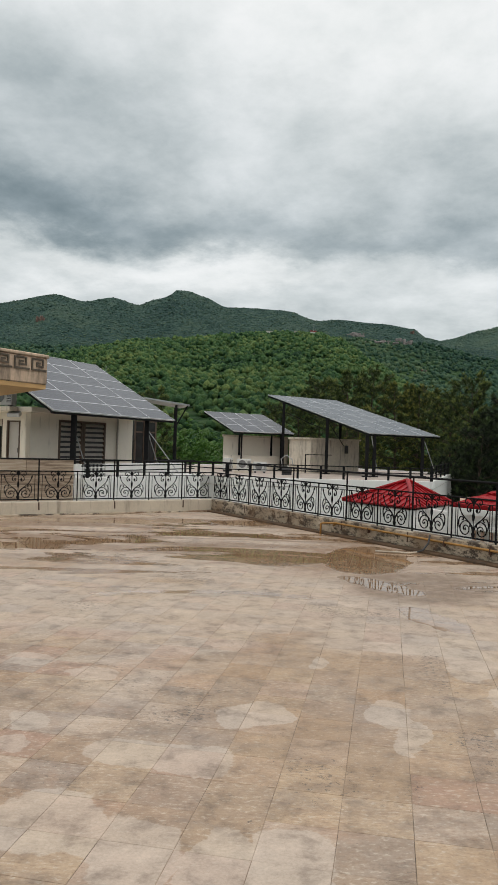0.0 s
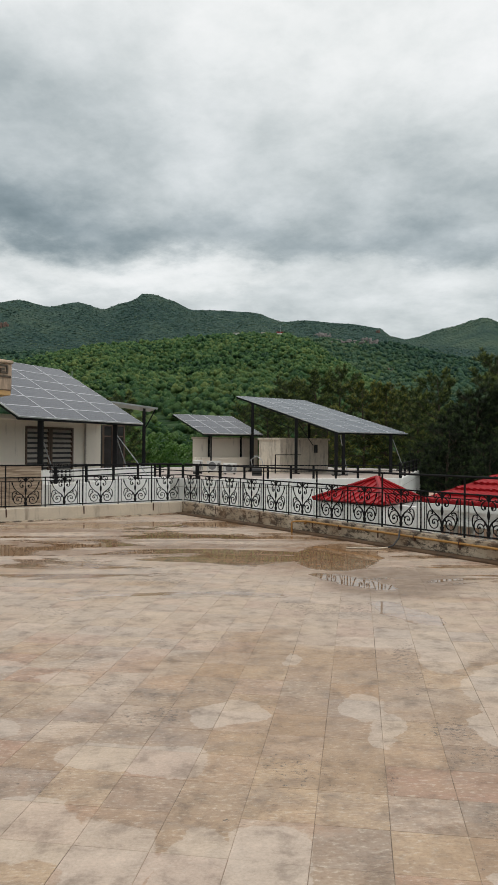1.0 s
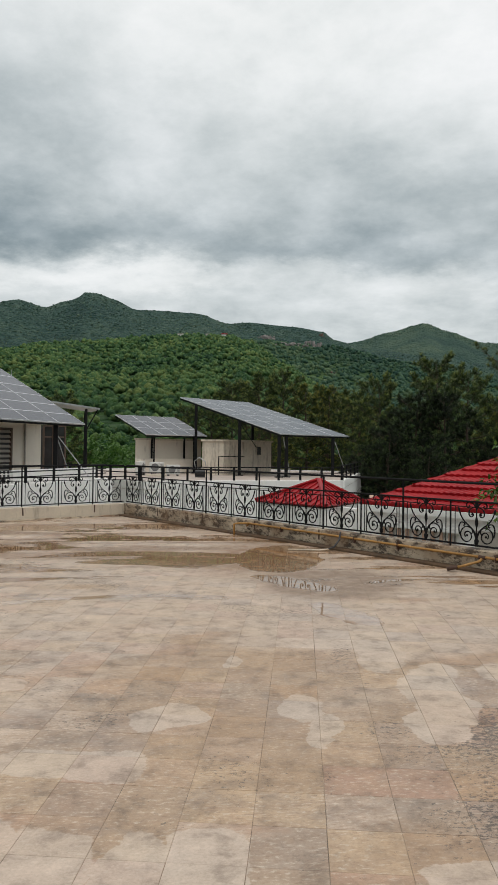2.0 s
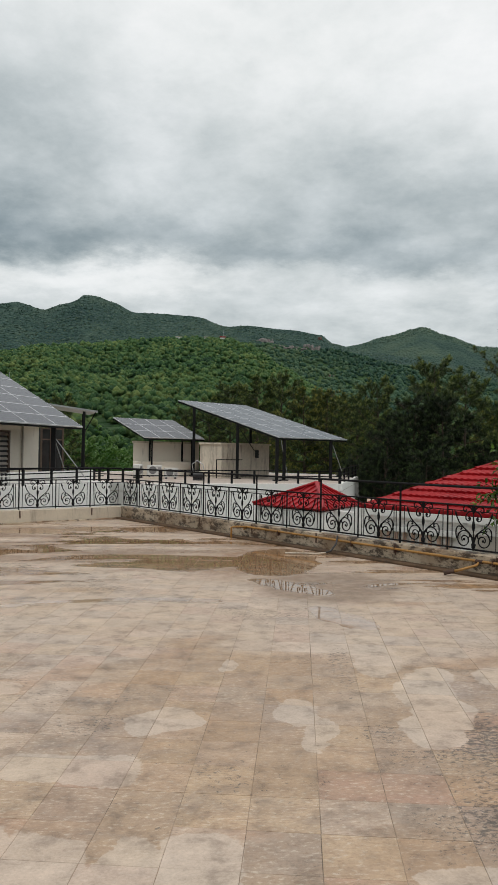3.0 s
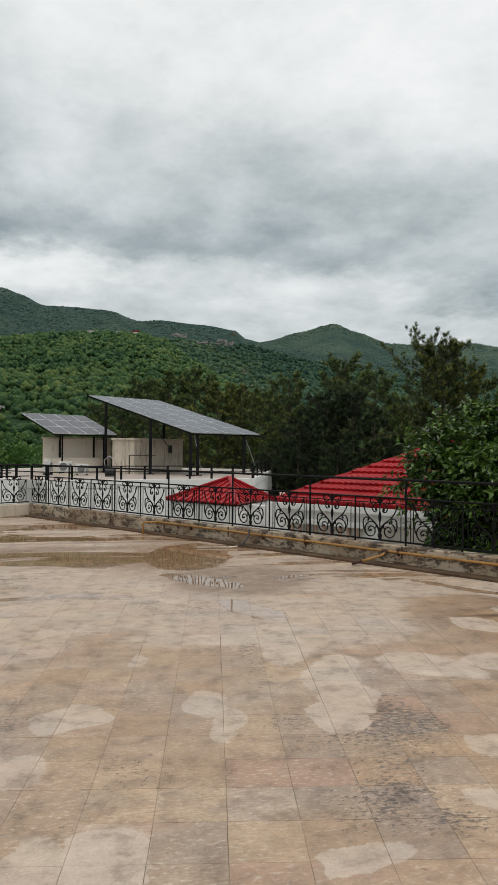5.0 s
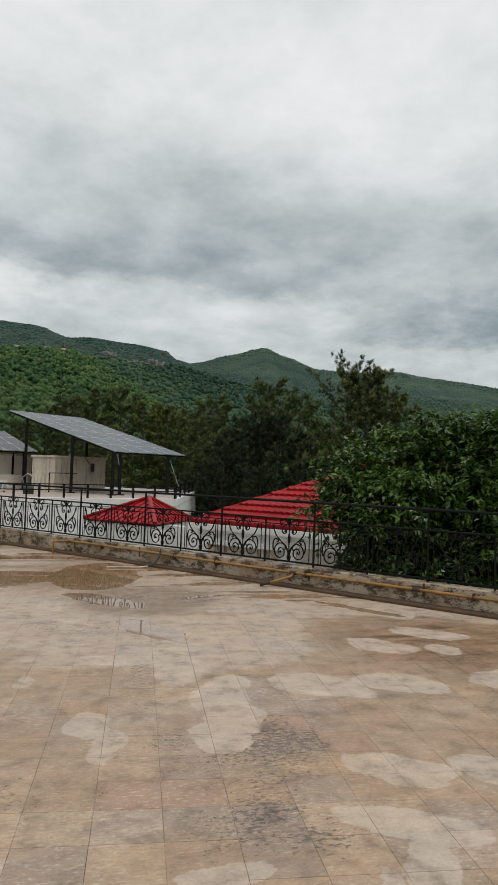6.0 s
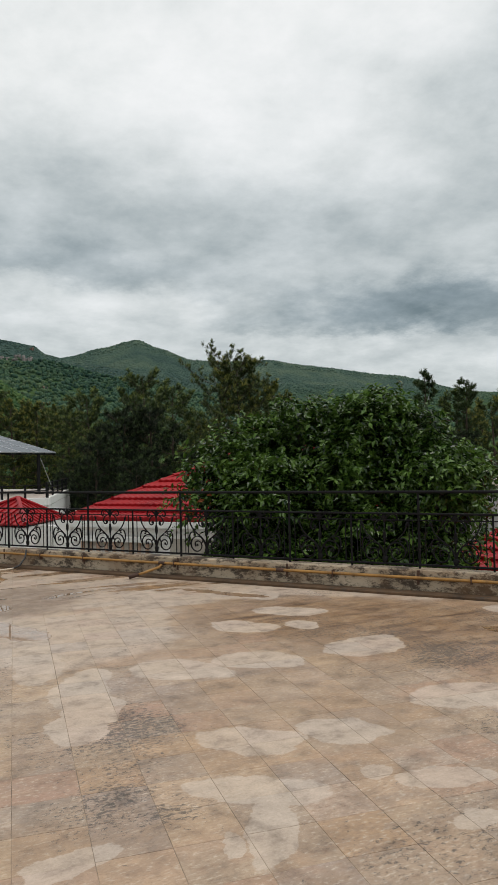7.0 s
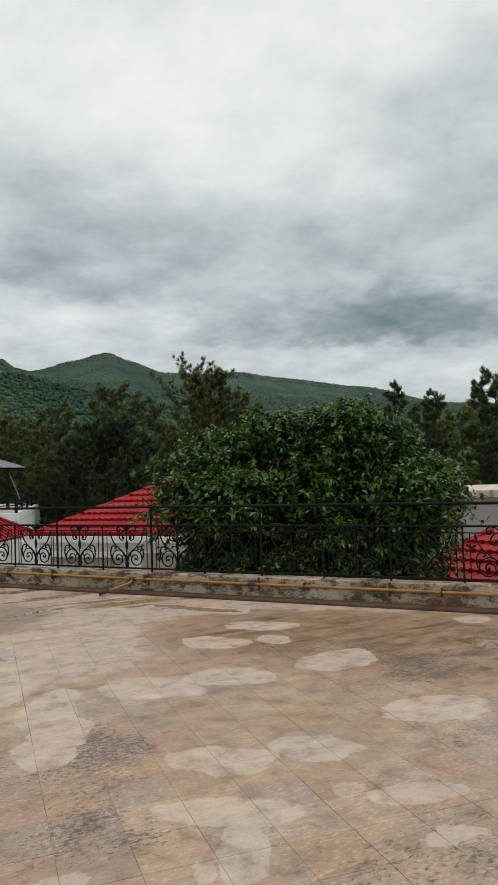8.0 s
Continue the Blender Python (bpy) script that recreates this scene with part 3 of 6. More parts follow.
def slab(corners, thick):
    """A flat plate under four corners, thick metres deep."""
    bm = bmesh.new()
    top = [bm.verts.new(c) for c in corners]
    bot = [bm.verts.new(Vector(c) - Vector((0, 0, thick))) for c in corners]
    n = len(top)
    bm.faces.new(top)
    bm.faces.new(bot[::-1])
    for i in range(n):
        bm.faces.new((top[i], bot[i], bot[(i + 1) % n], top[(i + 1) % n]))
    bmesh.ops.recalc_face_normals(bm, faces=bm.faces)
    return bm


def mesh_np(name, verts, faces, mat, parent=None, label="", smooth=False):
    """A mesh from arrays of vertices and of triangles or quads."""
    me = bpy.data.meshes.new(name)
    k = faces.shape[1]
    me.vertices.add(len(verts))
    me.vertices.foreach_set("co", verts.astype(np.float32).ravel())
    me.loops.add(faces.size)
    me.loops.foreach_set("vertex_index", faces.astype(np.int32).ravel())
    me.polygons.add(len(faces))
    me.polygons.foreach_set("loop_start", np.arange(0, faces.size, k, dtype=np.int32))
    me.polygons.foreach_set("use_smooth", np.full(len(faces), smooth))
    me.update(calc_edges=True)
    me.materials.append(mat)
    ob = new(name, me)
    if parent:
        ob.parent = parent
    return tagged(ob, label)


def polar(az, d, z=0.0):
    a = radians(az)
    return Vector((math.sin(a) * d, math.cos(a) * d, z))


# ---- the terrace: corner, the two railings' directions ----
CORNER = Vector((-0.80, 17.30, 0.0))
ALONG = Vector((0.532, -0.847, 0.0))   # the long railing, from the corner towards the viewer's side
SIDE = Vector((-0.847, -0.532, 0.0))   # the short railing
ANG_A = math.atan2(ALONG.y, ALONG.x)
ANG_S = math.atan2(SIDE.y, SIDE.x)
LONG_RUN, SHORT_RUN = 27.0, 19.0
F_LONG = Matrix.Translation(CORNER) @ Matrix.Rotation(ANG_A, 4, "Z")     # local x runs along the long railing, local -y is the terrace
F_SHORT = Matrix.Translation(CORNER) @ Matrix.Rotation(ANG_S, 4, "Z")    # local +y is the terrace
GROUND = -7.5

floor = tagged(link("floor", box((0, -SHORT_RUN, -0.35), (LONG_RUN, 0, -0.0022), F_LONG), M_BED), "cement bed under pale travertine paving", "floor", kind="structure")
bm = bmesh.new()
add_box(bm, (0.02, -SHORT_RUN + 0.02, GROUND - 1), (LONG_RUN, 0.10, -0.352), F_LONG)
tagged(link("wall_building", bm, M_OFFWHITE), "off-white plastered walls of the building below the terrace", "wall", kind="structure")
# parapets that close the terrace behind the viewer
for nm, lo, hi in (("wall_south", (LONG_RUN, -SHORT_RUN, -0.35), (LONG_RUN + 0.25, 0.2, 1.1)), ("wall_west", (0.3, -SHORT_RUN - 0.25, -0.35), (LONG_RUN + 0.25, -SHORT_RUN, 1.1))):
    tagged(link(nm, box(lo, hi, F_LONG, 0.01), M_OFFWHITE), "plain off-white parapet closing the terrace", "wall", kind="structure")

# kerbs: the long one weathered, with a low ledge at its foot; the short one cream
kerb_a = tagged(link("kerb_long", box((-0.02, -0.09, -0.012), (LONG_RUN, 0.11, 0.27), F_LONG, 0.012), M_KERB), "weathered plaster kerb with black mould under the railing", "kerb", kind="structure")
tagged(link("ledge", box((0.12, -0.27, -0.012), (LONG_RUN, -0.092, 0.035), F_LONG, 0.012), M_LEDGE), "stained cement ledge along the kerb foot", "ledge", kind="structure")
tagged(link("kerb_short", box((0.0, -0.11, -0.012), (SHORT_RUN, 0.09, 0.27), F_SHORT, 0.012), M_CREAM), "cream plaster kerb with rust runs under the railing", "kerb", kind="structure")
tagged(link("ledge", box((0.1, 0.092, -0.012), (SHORT_RUN, 0.2, 0.025), F_SHORT, 0.01), M_KERB), "stained cement ledge along the kerb foot", "ledge", kind="structure")


# ---- wrought-iron railing ----
def spiral(cx, cz, r0, r1, a0, a1, n=18):
    return [(cx + (r0 + (r1 - r0) * i / n) * math.cos(a0 + (a1 - a0) * i / n), 0, cz + (r0 + (r1 - r0) * i / n) * math.sin(a0 + (a1 - a0) * i / n)) for i in range(n + 1)]


def bez(p0, p1, p2, p3, n=12):
    out = []
    for i in range(n + 1):
        t = i / n
        out.append(tuple(sum(c * q[k] for c, q in zip(((1 - t) ** 3, 3 * t * (1 - t) ** 2, 3 * t * t * (1 - t), t ** 3), ((p0[0], 0, p0[1]), (p1[0], 0, p1[1]), (p2[0], 0, p2[1]), (p3[0], 0, p3[1])))) for k in range(3)))
    return out


def bud(bm, x, z, w, h, tilt=0.0):
    r = bmesh.ops.create_icosphere(bm, subdivisions=1, radius=1.0)
    m = Matrix.Translation((x, 0, z)) @ Matrix.Rotation(tilt, 4, "Y") @ Matrix.Diagonal((w, 0.014, h, 1))
    for v in r["verts"]:
        k = 1.0 - 0.55 * max(0.0, v.co.z)
        v.co = m @ Vector((v.co.x * k, v.co.y, v.co.z))


def scroll_panel():
    """One floral scroll: a heart between two branches over two volutes, 0.56 m high."""
    bm = bmesh.new()
    for s in (-1, 1):
        st = [
            bez((0, 0.06), (s * 0.01, 0.27), (s * 0.20, 0.22), (s * 0.265, 0.43)),
            bez((0, 0.50), (s * 0.05, 0.505), (s * 0.125, 0.48), (s * 0.118, 0.405)) + spiral(s * 0.074, 0.405, 0.044, 0.014, 0 if s > 0 else math.pi, -4.8 if s > 0 else math.pi + 4.8)[1:],
            bez((s * 0.012, 0.27), (s * 0.02, 0.31), (s * 0.012, 0.34), (0, 0.37), 6),
            spiral(s * 0.145, 0.118, 0.118, 0.028, math.pi / 2 if s > 0 else math.pi / 2, math.pi / 2 - s * 8.6, 26),
            bez((s * 0.145, 0.236), (s * 0.06, 0.235), (s * 0.02, 0.16), (0, 0.03)),
            bez((s * 0.145, 0.236), (s * 0.05, 0.24), (s * 0.04, 0.15), (s * 0.085, 0.145)),
            bez((s * 0.26, 0.12), (s * 0.30, 0.24), (s * 0.25, 0.31), (s * 0.205, 0.285)) + spiral(s * 0.20, 0.26, 0.025, 0.01, math.pi / 2, math.pi / 2 + s * 4.0, 8)[1:],
            bez((0, 0.47), (s * 0.05, 0.60), (s * 0.17, 0.585), (s * 0.155, 0.51)) + spiral(s * 0.125, 0.51, 0.03, 0.012, 0 if s > 0 else math.pi, -4.2 if s > 0 else math.pi + 4.2, 9)[1:],
        ]
        for pts in st:
            add_tube(bm, pts, 0.0095, 4)
        bud(bm, s * 0.273, 0.455, 0.020, 0.042, s * 0.3)
        bud(bm, s * 0.070, 0.40, 0.016, 0.016)
        bud(bm, s * 0.145, 0.118, 0.020, 0.020)
    add_tube(bm, [(0, 0, 0.03), (0, 0, 0.53)], 0.008, 4)
    bud(bm, 0, 0.535, 0.042, 0.058)
    bud(bm, 0, 0.040, 0.044, 0.054, math.pi)
    bud(bm, 0, 0.285, 0.022, 0.030)
    bud(bm, 0, 0.255, 0.022, 0.026, math.pi)
    return bm


STEP = 0.822
scroll_ob = None
post_low = post_high = bal_ob = None


def railing(name, m, run, first, label, tall_odd, face):
    """A railing in local x: bottom rail, scroll rail, middle rail and a raised handrail on posts."""
    global scroll_ob
    r = thing(name, label, "railing", m)
    part("bottom_rail", box((0, -0.014, 0.300), (run, 0.014, 0.322), None, 0.003), M_IRON, r)
    part("scroll_rail", box((0, -0.009, 0.812), (run, 0.009, 0.824), None), M_IRON, r)
    part("middle_rail", box((0, -0.020, 0.880), (run, 0.020, 0.902), None, 0.004), M_IRON, r)
    part("handrail", tube([(0, 0, 1.143), (run * 0.33, 0, 1.138), (run * 0.66, 0, 1.143), (run, 0, 1.143)], 0.017, 8), M_IRON, r)
    low = tall = rod = sc = rust = None
    n = int((run - first) / STEP)
    for i in range(n):
        x = first + i * STEP
        if scroll_ob is None:
            sc = part("scroll_panel", scroll_panel(), M_IRON, r, smooth=True)
            scroll_ob = sc.data
            sc.matrix_basis = pose(x, 0, 0.318)
        else:
            share("scroll_panel", scroll_ob, pose(x, 0, 0.318), r)
        px = x + STEP / 2
        high = (i + tall_odd) % 2 == 0
        if high:
            if tall is None:
                tall = part("post", box((-0.012, -0.012, 0.255), (0.012, 0.012, 1.14), None, 0.003), M_IRON, r)
                tall.matrix_basis = pose(px, 0, 0)
            else:
                share("post", tall.data, pose(px, 0, 0, 0, 0, random.uniform(-2, 2)), r)
            if rust is None:
                rust = part("rust_run", box((-0.016, -0.002, 0.10), (0.013, 0.003, 0.262), None), M_RUST, r, "rust run below the post")
                rust.matrix_basis = pose(px, face, 0)
            else:
                share("rust_run", rust.data, pose(px, face, 0, 0, random.uniform(-4, 4)), r)
        else:
            if low is None:
                low = part("post", box((-0.010, -0.010, 0.255), (0.010, 0.010, 0.89), None, 0.003), M_IRON, r)
                low.matrix_basis = pose(px, 0, 0)
            else:
                share("post", low.data, pose(px, 0, 0), r)
        for dx in (-0.075, 0.075, -0.29, 0.29):
            if abs(dx) > 0.2:
                px2 = x + (0.295 if dx > 0 else -0.295)
            else:
                px2 = px + dx
            if abs(dx) > 0.2 and i % 3:
                continue
            if rod is None:
                rod = part("baluster", tube([(0, 0, 0.312), (0, 0, 0.816)], 0.0065, 6), M_IRON, r)
                rod.matrix_basis = pose(px2, 0, 0)
            else:
                share("baluster", rod.data, pose(px2, 0, 0), r)
    return r


railing("iron_railing", F_LONG @ pose(0.05, 0, 0), LONG_RUN - 0.1, 0.28, "black wrought-iron railing with scrolls on a mouldy kerb", 1, -0.092)
railing("iron_railing", F_SHORT @ pose(0.05, 0, 0), SHORT_RUN - 0.1, 0.37, "black wrought-iron railing with scrolls on a cream kerb", 0, 0.092)

# ---- gas pipe along the long kerb ----
pipe = thing("gas_pipe", "ochre gas pipe with rusty fittings along the kerb", "pipe", F_LONG)
part("pipe_run", tube([(4.65, -0.125, 0.16), (4.75, -0.125, 0.215), (9.0, -0.125, 0.19), (14.0, -0.125, 0.18), (LONG_RUN - 0.5, -0.125, 0.17)], 0.018, 8), M_YELLOW, pipe, smooth=True)
part("riser", tube([(4.55, -0.33, 0.0), (4.55, -0.33, 0.20), (4.62, -0.30, 0.215), (4.75, -0.125, 0.215)], 0.018, 8), M_YELLOW, pipe, smooth=True)
part("branch", tube([(9.55, -0.125, 0.18), (9.54, -0.17, 0.14), (9.42, -0.32, 0.085), (9.34, -0.40, 0.055)], 0.018, 8), M_YELLOW, pipe, smooth=True)
part("elbow", tube([(9.35, -0.385, 0.060), (9.30, -0.43, 0.045), (9.25, -0.47, 0.026)], 0.027, 8), M_RUST, pipe, smooth=True)
for x in (9.55, 11.35, 14.4, 17.6):
    part("coupling", tube([(x - 0.05, -0.125, 0.185), (x + 0.05, -0.125, 0.185)], 0.026, 8), M_RUST, pipe)
for x in (5.6, 7.3, 8.15, 9.75, 12.05, 13.67, 15.4):
    part("clip", box((x - 0.007, -0.146, 0.14), (x + 0.007, -0.088, 0.225)), M_RUST, pipe)
hose = thing("drain_hose", "short pale hose with a dark end on the paving", "hose", F_LONG)
part("hose_run", tube([(6.62, -0.88, 0.015), (6.75, -0.72, 0.014), (6.95, -0.52, 0.016), (7.02, -0.40, 0.03)], 0.011, 8), M_SHED, hose, smooth=True)
part("hose_end", tube([(7.02, -0.40, 0.03), (7.06, -0.32, 0.06), (7.05, -0.2, 0.16), (7.0, -0.12, 0.27)], 0.014, 8), M_DARK, hose, smooth=True)

# ---- neighbouring house with the large solar array ----
def frame_from(a, b):
    """A matrix at a with local x towards b, z up."""
    d = (b - a)
    return Matrix.Translation((a.x, a.y, 0)) @ Matrix.Rotation(math.atan2(d.y, d.x), 4, "Z")


def solar_array(name, label, low_a, low_b, high_a, high_b, cols, rows, posts, deck, braces=(), half=0.078):
    """Modules between the low edge and the high edge, on a steel table; posts: (place, top height)."""
    t = thing(name, label, "solar array")
    la, lb, ha, hb = (Vector(p) for p in (low_a, low_b, high_a, high_b))
    x = (lb - la).normalized()
    y = (ha - la)
    y = (y - x * y.dot(x)).normalized()
    z = x.cross(y)
    wide, deep = ((lb - la).length + (hb - ha).length) / 2, (ha - la).dot(y)
    skew = (ha - la).dot(x)
    m = Matrix((x, y, z)).transposed().to_4x4()
    m.translation = la
    cw, ch = wide / cols, deep / rows
    cell = edge = None
    for j in range(rows):
        for i in range(cols):
            mm = m @ Matrix.Translation((i * cw + skew * (j + 0.5) / rows, j * ch, 0))
            if cell is None:
                cell = part("module", box((0.017, 0.017, -0.03), (cw - 0.017, ch - 0.017, 0.012)), M_SOLAR, t)
                cell.matrix_basis = mm
                bm = bmesh.new()
                for lo, hi in (((0, 0), (cw, 0.020)), ((0, ch - 0.020), (cw, ch)), ((0, 0.020), (0.020, ch - 0.020)), ((cw - 0.020, 0.020), (cw, ch - 0.020))):
                    add_box(bm, (*lo, -0.035), (*hi, 0.016))
                edge = part("module_frame", bm, M_ALU, t)
                edge.matrix_basis = mm
            else:
                share("module", cell.data, mm, t)
                share("module_frame", edge.data, mm, t)
    for k, yy in enumerate((0.06, deep * 0.5, deep - 0.06)):
        sk = skew * yy / deep
        part("beam", box((sk, yy - 0.04, -0.13), (wide + sk, yy + 0.04, -0.04), m), M_IRON, t)
    for k in range(4):
        xx = 0.1 + (wide - 0.2) * k / 3
        part("rafter", tube([m @ Vector((xx, 0.05, -0.1)), m @ Vector((xx + skew, deep - 0.05, -0.1))], 0.045, 6), M_IRON, t)
    for p, top in posts:
        part("post", box((p[0] - half, p[1] - half, deck), (p[0] + half, p[1] + half, top), None, 0.01), M_IRON, t)
        part("base_plate", box((p[0] - half * 2.6, p[1] - half * 2.6, deck - 0.02), (p[0] + half * 2.6, p[1] + half * 2.6, deck + 0.05)), M_IRON, t)
    for a, b in braces:
        part("brace", tube([a, b], 0.020, 6), M_STEEL if a.z < 2.4 else M_IRON, t)
    return t


# central roof: array, deck, two sheds
AX_N = Vector((-0.616, 0.788, 0))
AX_W = Vector((0.788, 0.616, 0))
D0 = Vector((6.13, 37.5, 2.36))
A0 = D0 + AX_N * 8.25 + Vector((0, 0, 2.24))
C0, B0 = D0 + AX_W * 5.7, A0 + AX_W * 5.7
DECK = 0.12
pp = [D0 + AX_N * s for s in (0.15, 3.1, 6.75)] + [D0 + AX_W * 4.4 + AX_N * 0.15, D0 + AX_W * 4.6 + AX_N * 6.7, D0 + AX_N * 0.15 + AX_W * 0.55]
tops = [2.28, 3.1, 4.1, 2.3, 4.1, 2.28]
br = [(pp[0] + AX_W * 0.3 + Vector((0, 0, -0.15)), Vector((*(pp[0] + AX_W * 0.9).xy, DECK))), (pp[3] + Vector((0.1, 0, -0.3)), Vector((pp[3].x + 0.7, pp[3].y + 0.2, 0.6))),
      (D0 + AX_N * 3.2 + Vector((0, 0, 0.75)), D0 + AX_N * 2.1 + AX_W * 0.3 + Vector((0, 0, -0.7))), (D0 + AX_N * 6.7 + Vector((0, 0, 1.2)), D0 + AX_N * 3.4 + Vector((0, 0, 0.2)))]
solar_array("solar_array", "tilted solar array on tall black steel posts over a roof deck", A0, D0, B0, C0, 6, 4, [((p.x, p.y), h) for p, h in zip(pp, tops)], DECK, br)

KL, KR = Vector((-5.6, 36.6, 0)), Vector((8.25, 32.9, 0))
KM = Vector((-0.9, 31.0, 0))
ann = thing("annex_house", "white flat-roofed house with a roof deck and low parapet", "house")
foot = [KM, KR, KR + Vector((4.6, 13.5, 0)), Vector((4.5, 53, 0)), Vector((-7.5, 47, 0)), KL]
part("deck", slab([Vector((p.x, p.y, DECK)) for p in foot], 0.3), M_DECK, ann, "damp brown screed roof deck")
part("wall", slab([Vector((p.x, p.y, DECK - 0.3)) for p in foot], 9.5), M_WHITE, ann, "white painted house wall")
for a, b in zip(foot, foot[1:] + foot[:1]):
    f = frame_from(a, b)
    part("parapet", box((-0.09, -0.02, DECK - 0.28), ((b - a).length + 0.09, 0.16, 0.19), f, 0.01), M_WHITE, ann)

dr = thing("deck_railing", "plain black pipe railing along the neighbouring roof deck", "railing")
for a, b in ((KL, KM), (KM, KR), (KR, foot[2])):
    f, ln = frame_from(a, b), (b - a).length
    for z in (0.52, 0.76) if a is not KR else (0.40, 0.60, 0.85):
        part("rail", tube([f @ Vector((0, 0.07, z)), f @ Vector((ln, 0.07, z))], 0.022, 6), M_IRON, dr)
    n = max(2, int(ln / (0.95 if a is not KR else 2.6)))
    for k in range(n + 1):
        part("post", box((ln * k / n - 0.040, 0.030, 0.18), (ln * k / n + 0.040, 0.110, 0.78 if a is not KR else 0.87), f), M_IRON, dr)


def flat_box_house(name, label, corners, z0, z1, mat, roof_mat, over=0.12, category="shed"):
    t = thing(name, label, category)
    part("wall", slab([Vector((p[0], p[1], z1)) for p in corners], z1 - z0), mat, t)
    c = sum((Vector((p[0], p[1], 0)) for p in corners), Vector()) / len(corners)
    ex = [c + (Vector((p[0], p[1], 0)) - c) * (1 + over / (Vector((p[0], p[1], 0)) - c).length) for p in corners]
    part("roof", slab([Vector((p.x, p.y, z1 + 0.10)) for p in ex], 0.098), roof_mat, t)
    return t


S1 = [polar(-2.0, 42.5), polar(3.05, 45), polar(3.0, 48), polar(-1.9, 46)]
s1 = flat_box_house("roof_shed", "small white rooftop shed under a tilted solar array", S1, DECK, 2.02, M_OFFWHITE, M_SHED)
f1 = frame_from(S1[0], S1[1])
part("plinth", box((0, -0.5, DECK), (4.1, -0.01, 0.95), f1, 0.01), M_OFFWHITE, s1)
for x in (1.05, 3.3):
    part("stanchion", box((x - 0.04, -0.12, 0.95), (x + 0.04, -0.03, 2.2), f1), M_IRON, s1)
D1 = Vector((-0.84, 41.0, 2.30))
A1, C1 = D1 + AX_N * 3.0 + Vector((0, 0, 1.16)), D1 + AX_W * 4.45
solar_array("solar_array", "small tilted solar array above a white rooftop shed", D1, C1, A1, A1 + AX_W * 4.45, 4, 3, [((D1 + AX_N * 0.6 + AX_W * 1.0).xy, 2.4), ((C1 + AX_N * 0.6 - AX_W * 0.5).xy, 2.4)], DECK, half=0.045)
S2 = [polar(3.15, 41.5), polar(4.8, 41.0), polar(8.5, 43.5), polar(8.0, 47), polar(3.3, 46)]
s2 = flat_box_house("roof_shed", "weathered stained rooftop tank room with a flat roof", S2, DECK, 1.98, M_SHED, M_SHED)
f2 = frame_from(S2[1], S2[2])
part("fuse_box", box((2.55, -0.12, 1.25), (2.75, -0.002, 1.7), f2, 0.01), M_DARK, s2)
part("shelf_bracket", box((-0.6, -0.30, 1.12), (1.3, -0.25, 1.16), f2), M_IRON, s2)
part("bracket_leg", box((-0.6, -0.30, DECK), (-0.56, -0.25, 1.12), f2), M_IRON, s2)


def ac_unit(m, label):
    t = thing("air_conditioner", label, "air conditioner", m, "rooftop air conditioners")
    part("casing", box((-0.43, -0.16, 0.10), (0.43, 0.16, 0.72), None, 0.02), M_PLASTIC, t)
    ring = [(-0.10 + 0.25 * math.cos(a * math.pi / 10), -0.175, 0.42 + 0.25 * math.sin(a * math.pi / 10)) for a in range(21)]
    part("fan_ring", tube(ring, 0.016, 5), M_PLASTIC, t)
    bm = bmesh.new()
    bmesh.ops.create_cone(bm, cap_ends=True, segments=20, radius1=0.24, radius2=0.24, depth=0.02, matrix=Matrix.Translation((-0.10, -0.168, 0.42)) @ Matrix.Rotation(math.pi / 2, 4, "X"))
    part("fan_grille", bm, M_GRILLE, t)
    bm = bmesh.new()
    for k in range(7):
        add_box(bm, (0.22, -0.172, 0.2 + k * 0.06), (0.40, -0.16, 0.225 + k * 0.06))
    part("side_grille", bm, M_DARK, t)
    for x in (-0.3, 0.3):
        part("foot", box((x - 0.04, -0.16, 0), (x + 0.04, 0.16, 0.098)), M_DARK, t)
    return t


def facing(az, d, z, turn=0.0):
    """Rests at that bearing and distance, its front (local -y) towards the terrace."""
    p = polar(az, d, z)
    return pose(p.x, p.y, p.z, 0, 0, -az + turn)


ac_unit(facing(-0.35, 38.0, DECK + 0.10) @ Matrix.Scale(0.85, 4), "white split air-conditioner unit on a concrete block")
ac_unit(facing(0.9, 38.6, DECK + 0.0, 12) @ Matrix.Scale(0.8, 4), "white split air-conditioner unit on the roof deck")
ac_unit(facing(-1.6, 39.2, DECK, 75), "white split air-conditioner unit beside a rooftop shed")
for az, d in ((-0.35, 38.0),):
    tagged(link("concrete_block", box((-0.5, -0.2, 0), (0.5, 0.2, 0.10), facing(az, d, DECK), 0.01), M_SHED), "concrete block carrying an air-conditioner unit", "block")
pump = thing("water_pump", "dark water pump with bent pipes on the roof deck", "pump", facing(3.0, 37.0, DECK))
part("body", tube([(-0.25, 0, 0.25), (0.25, 0, 0.25)], 0.17, 10), M_DARK, pump)
part("stand", box((-0.25, -0.15, 0), (0.25, 0.15, 0.09)), M_DARK, pump)
part("bent_pipe", tube([(-0.2, 0, 0.3), (-0.3, 0, 0.8), (-0.05, 0, 1.0), (0.25, 0, 0.8), (0.3, 0, 0.5)], 0.025, 6), M_STEEL, pump, smooth=True)

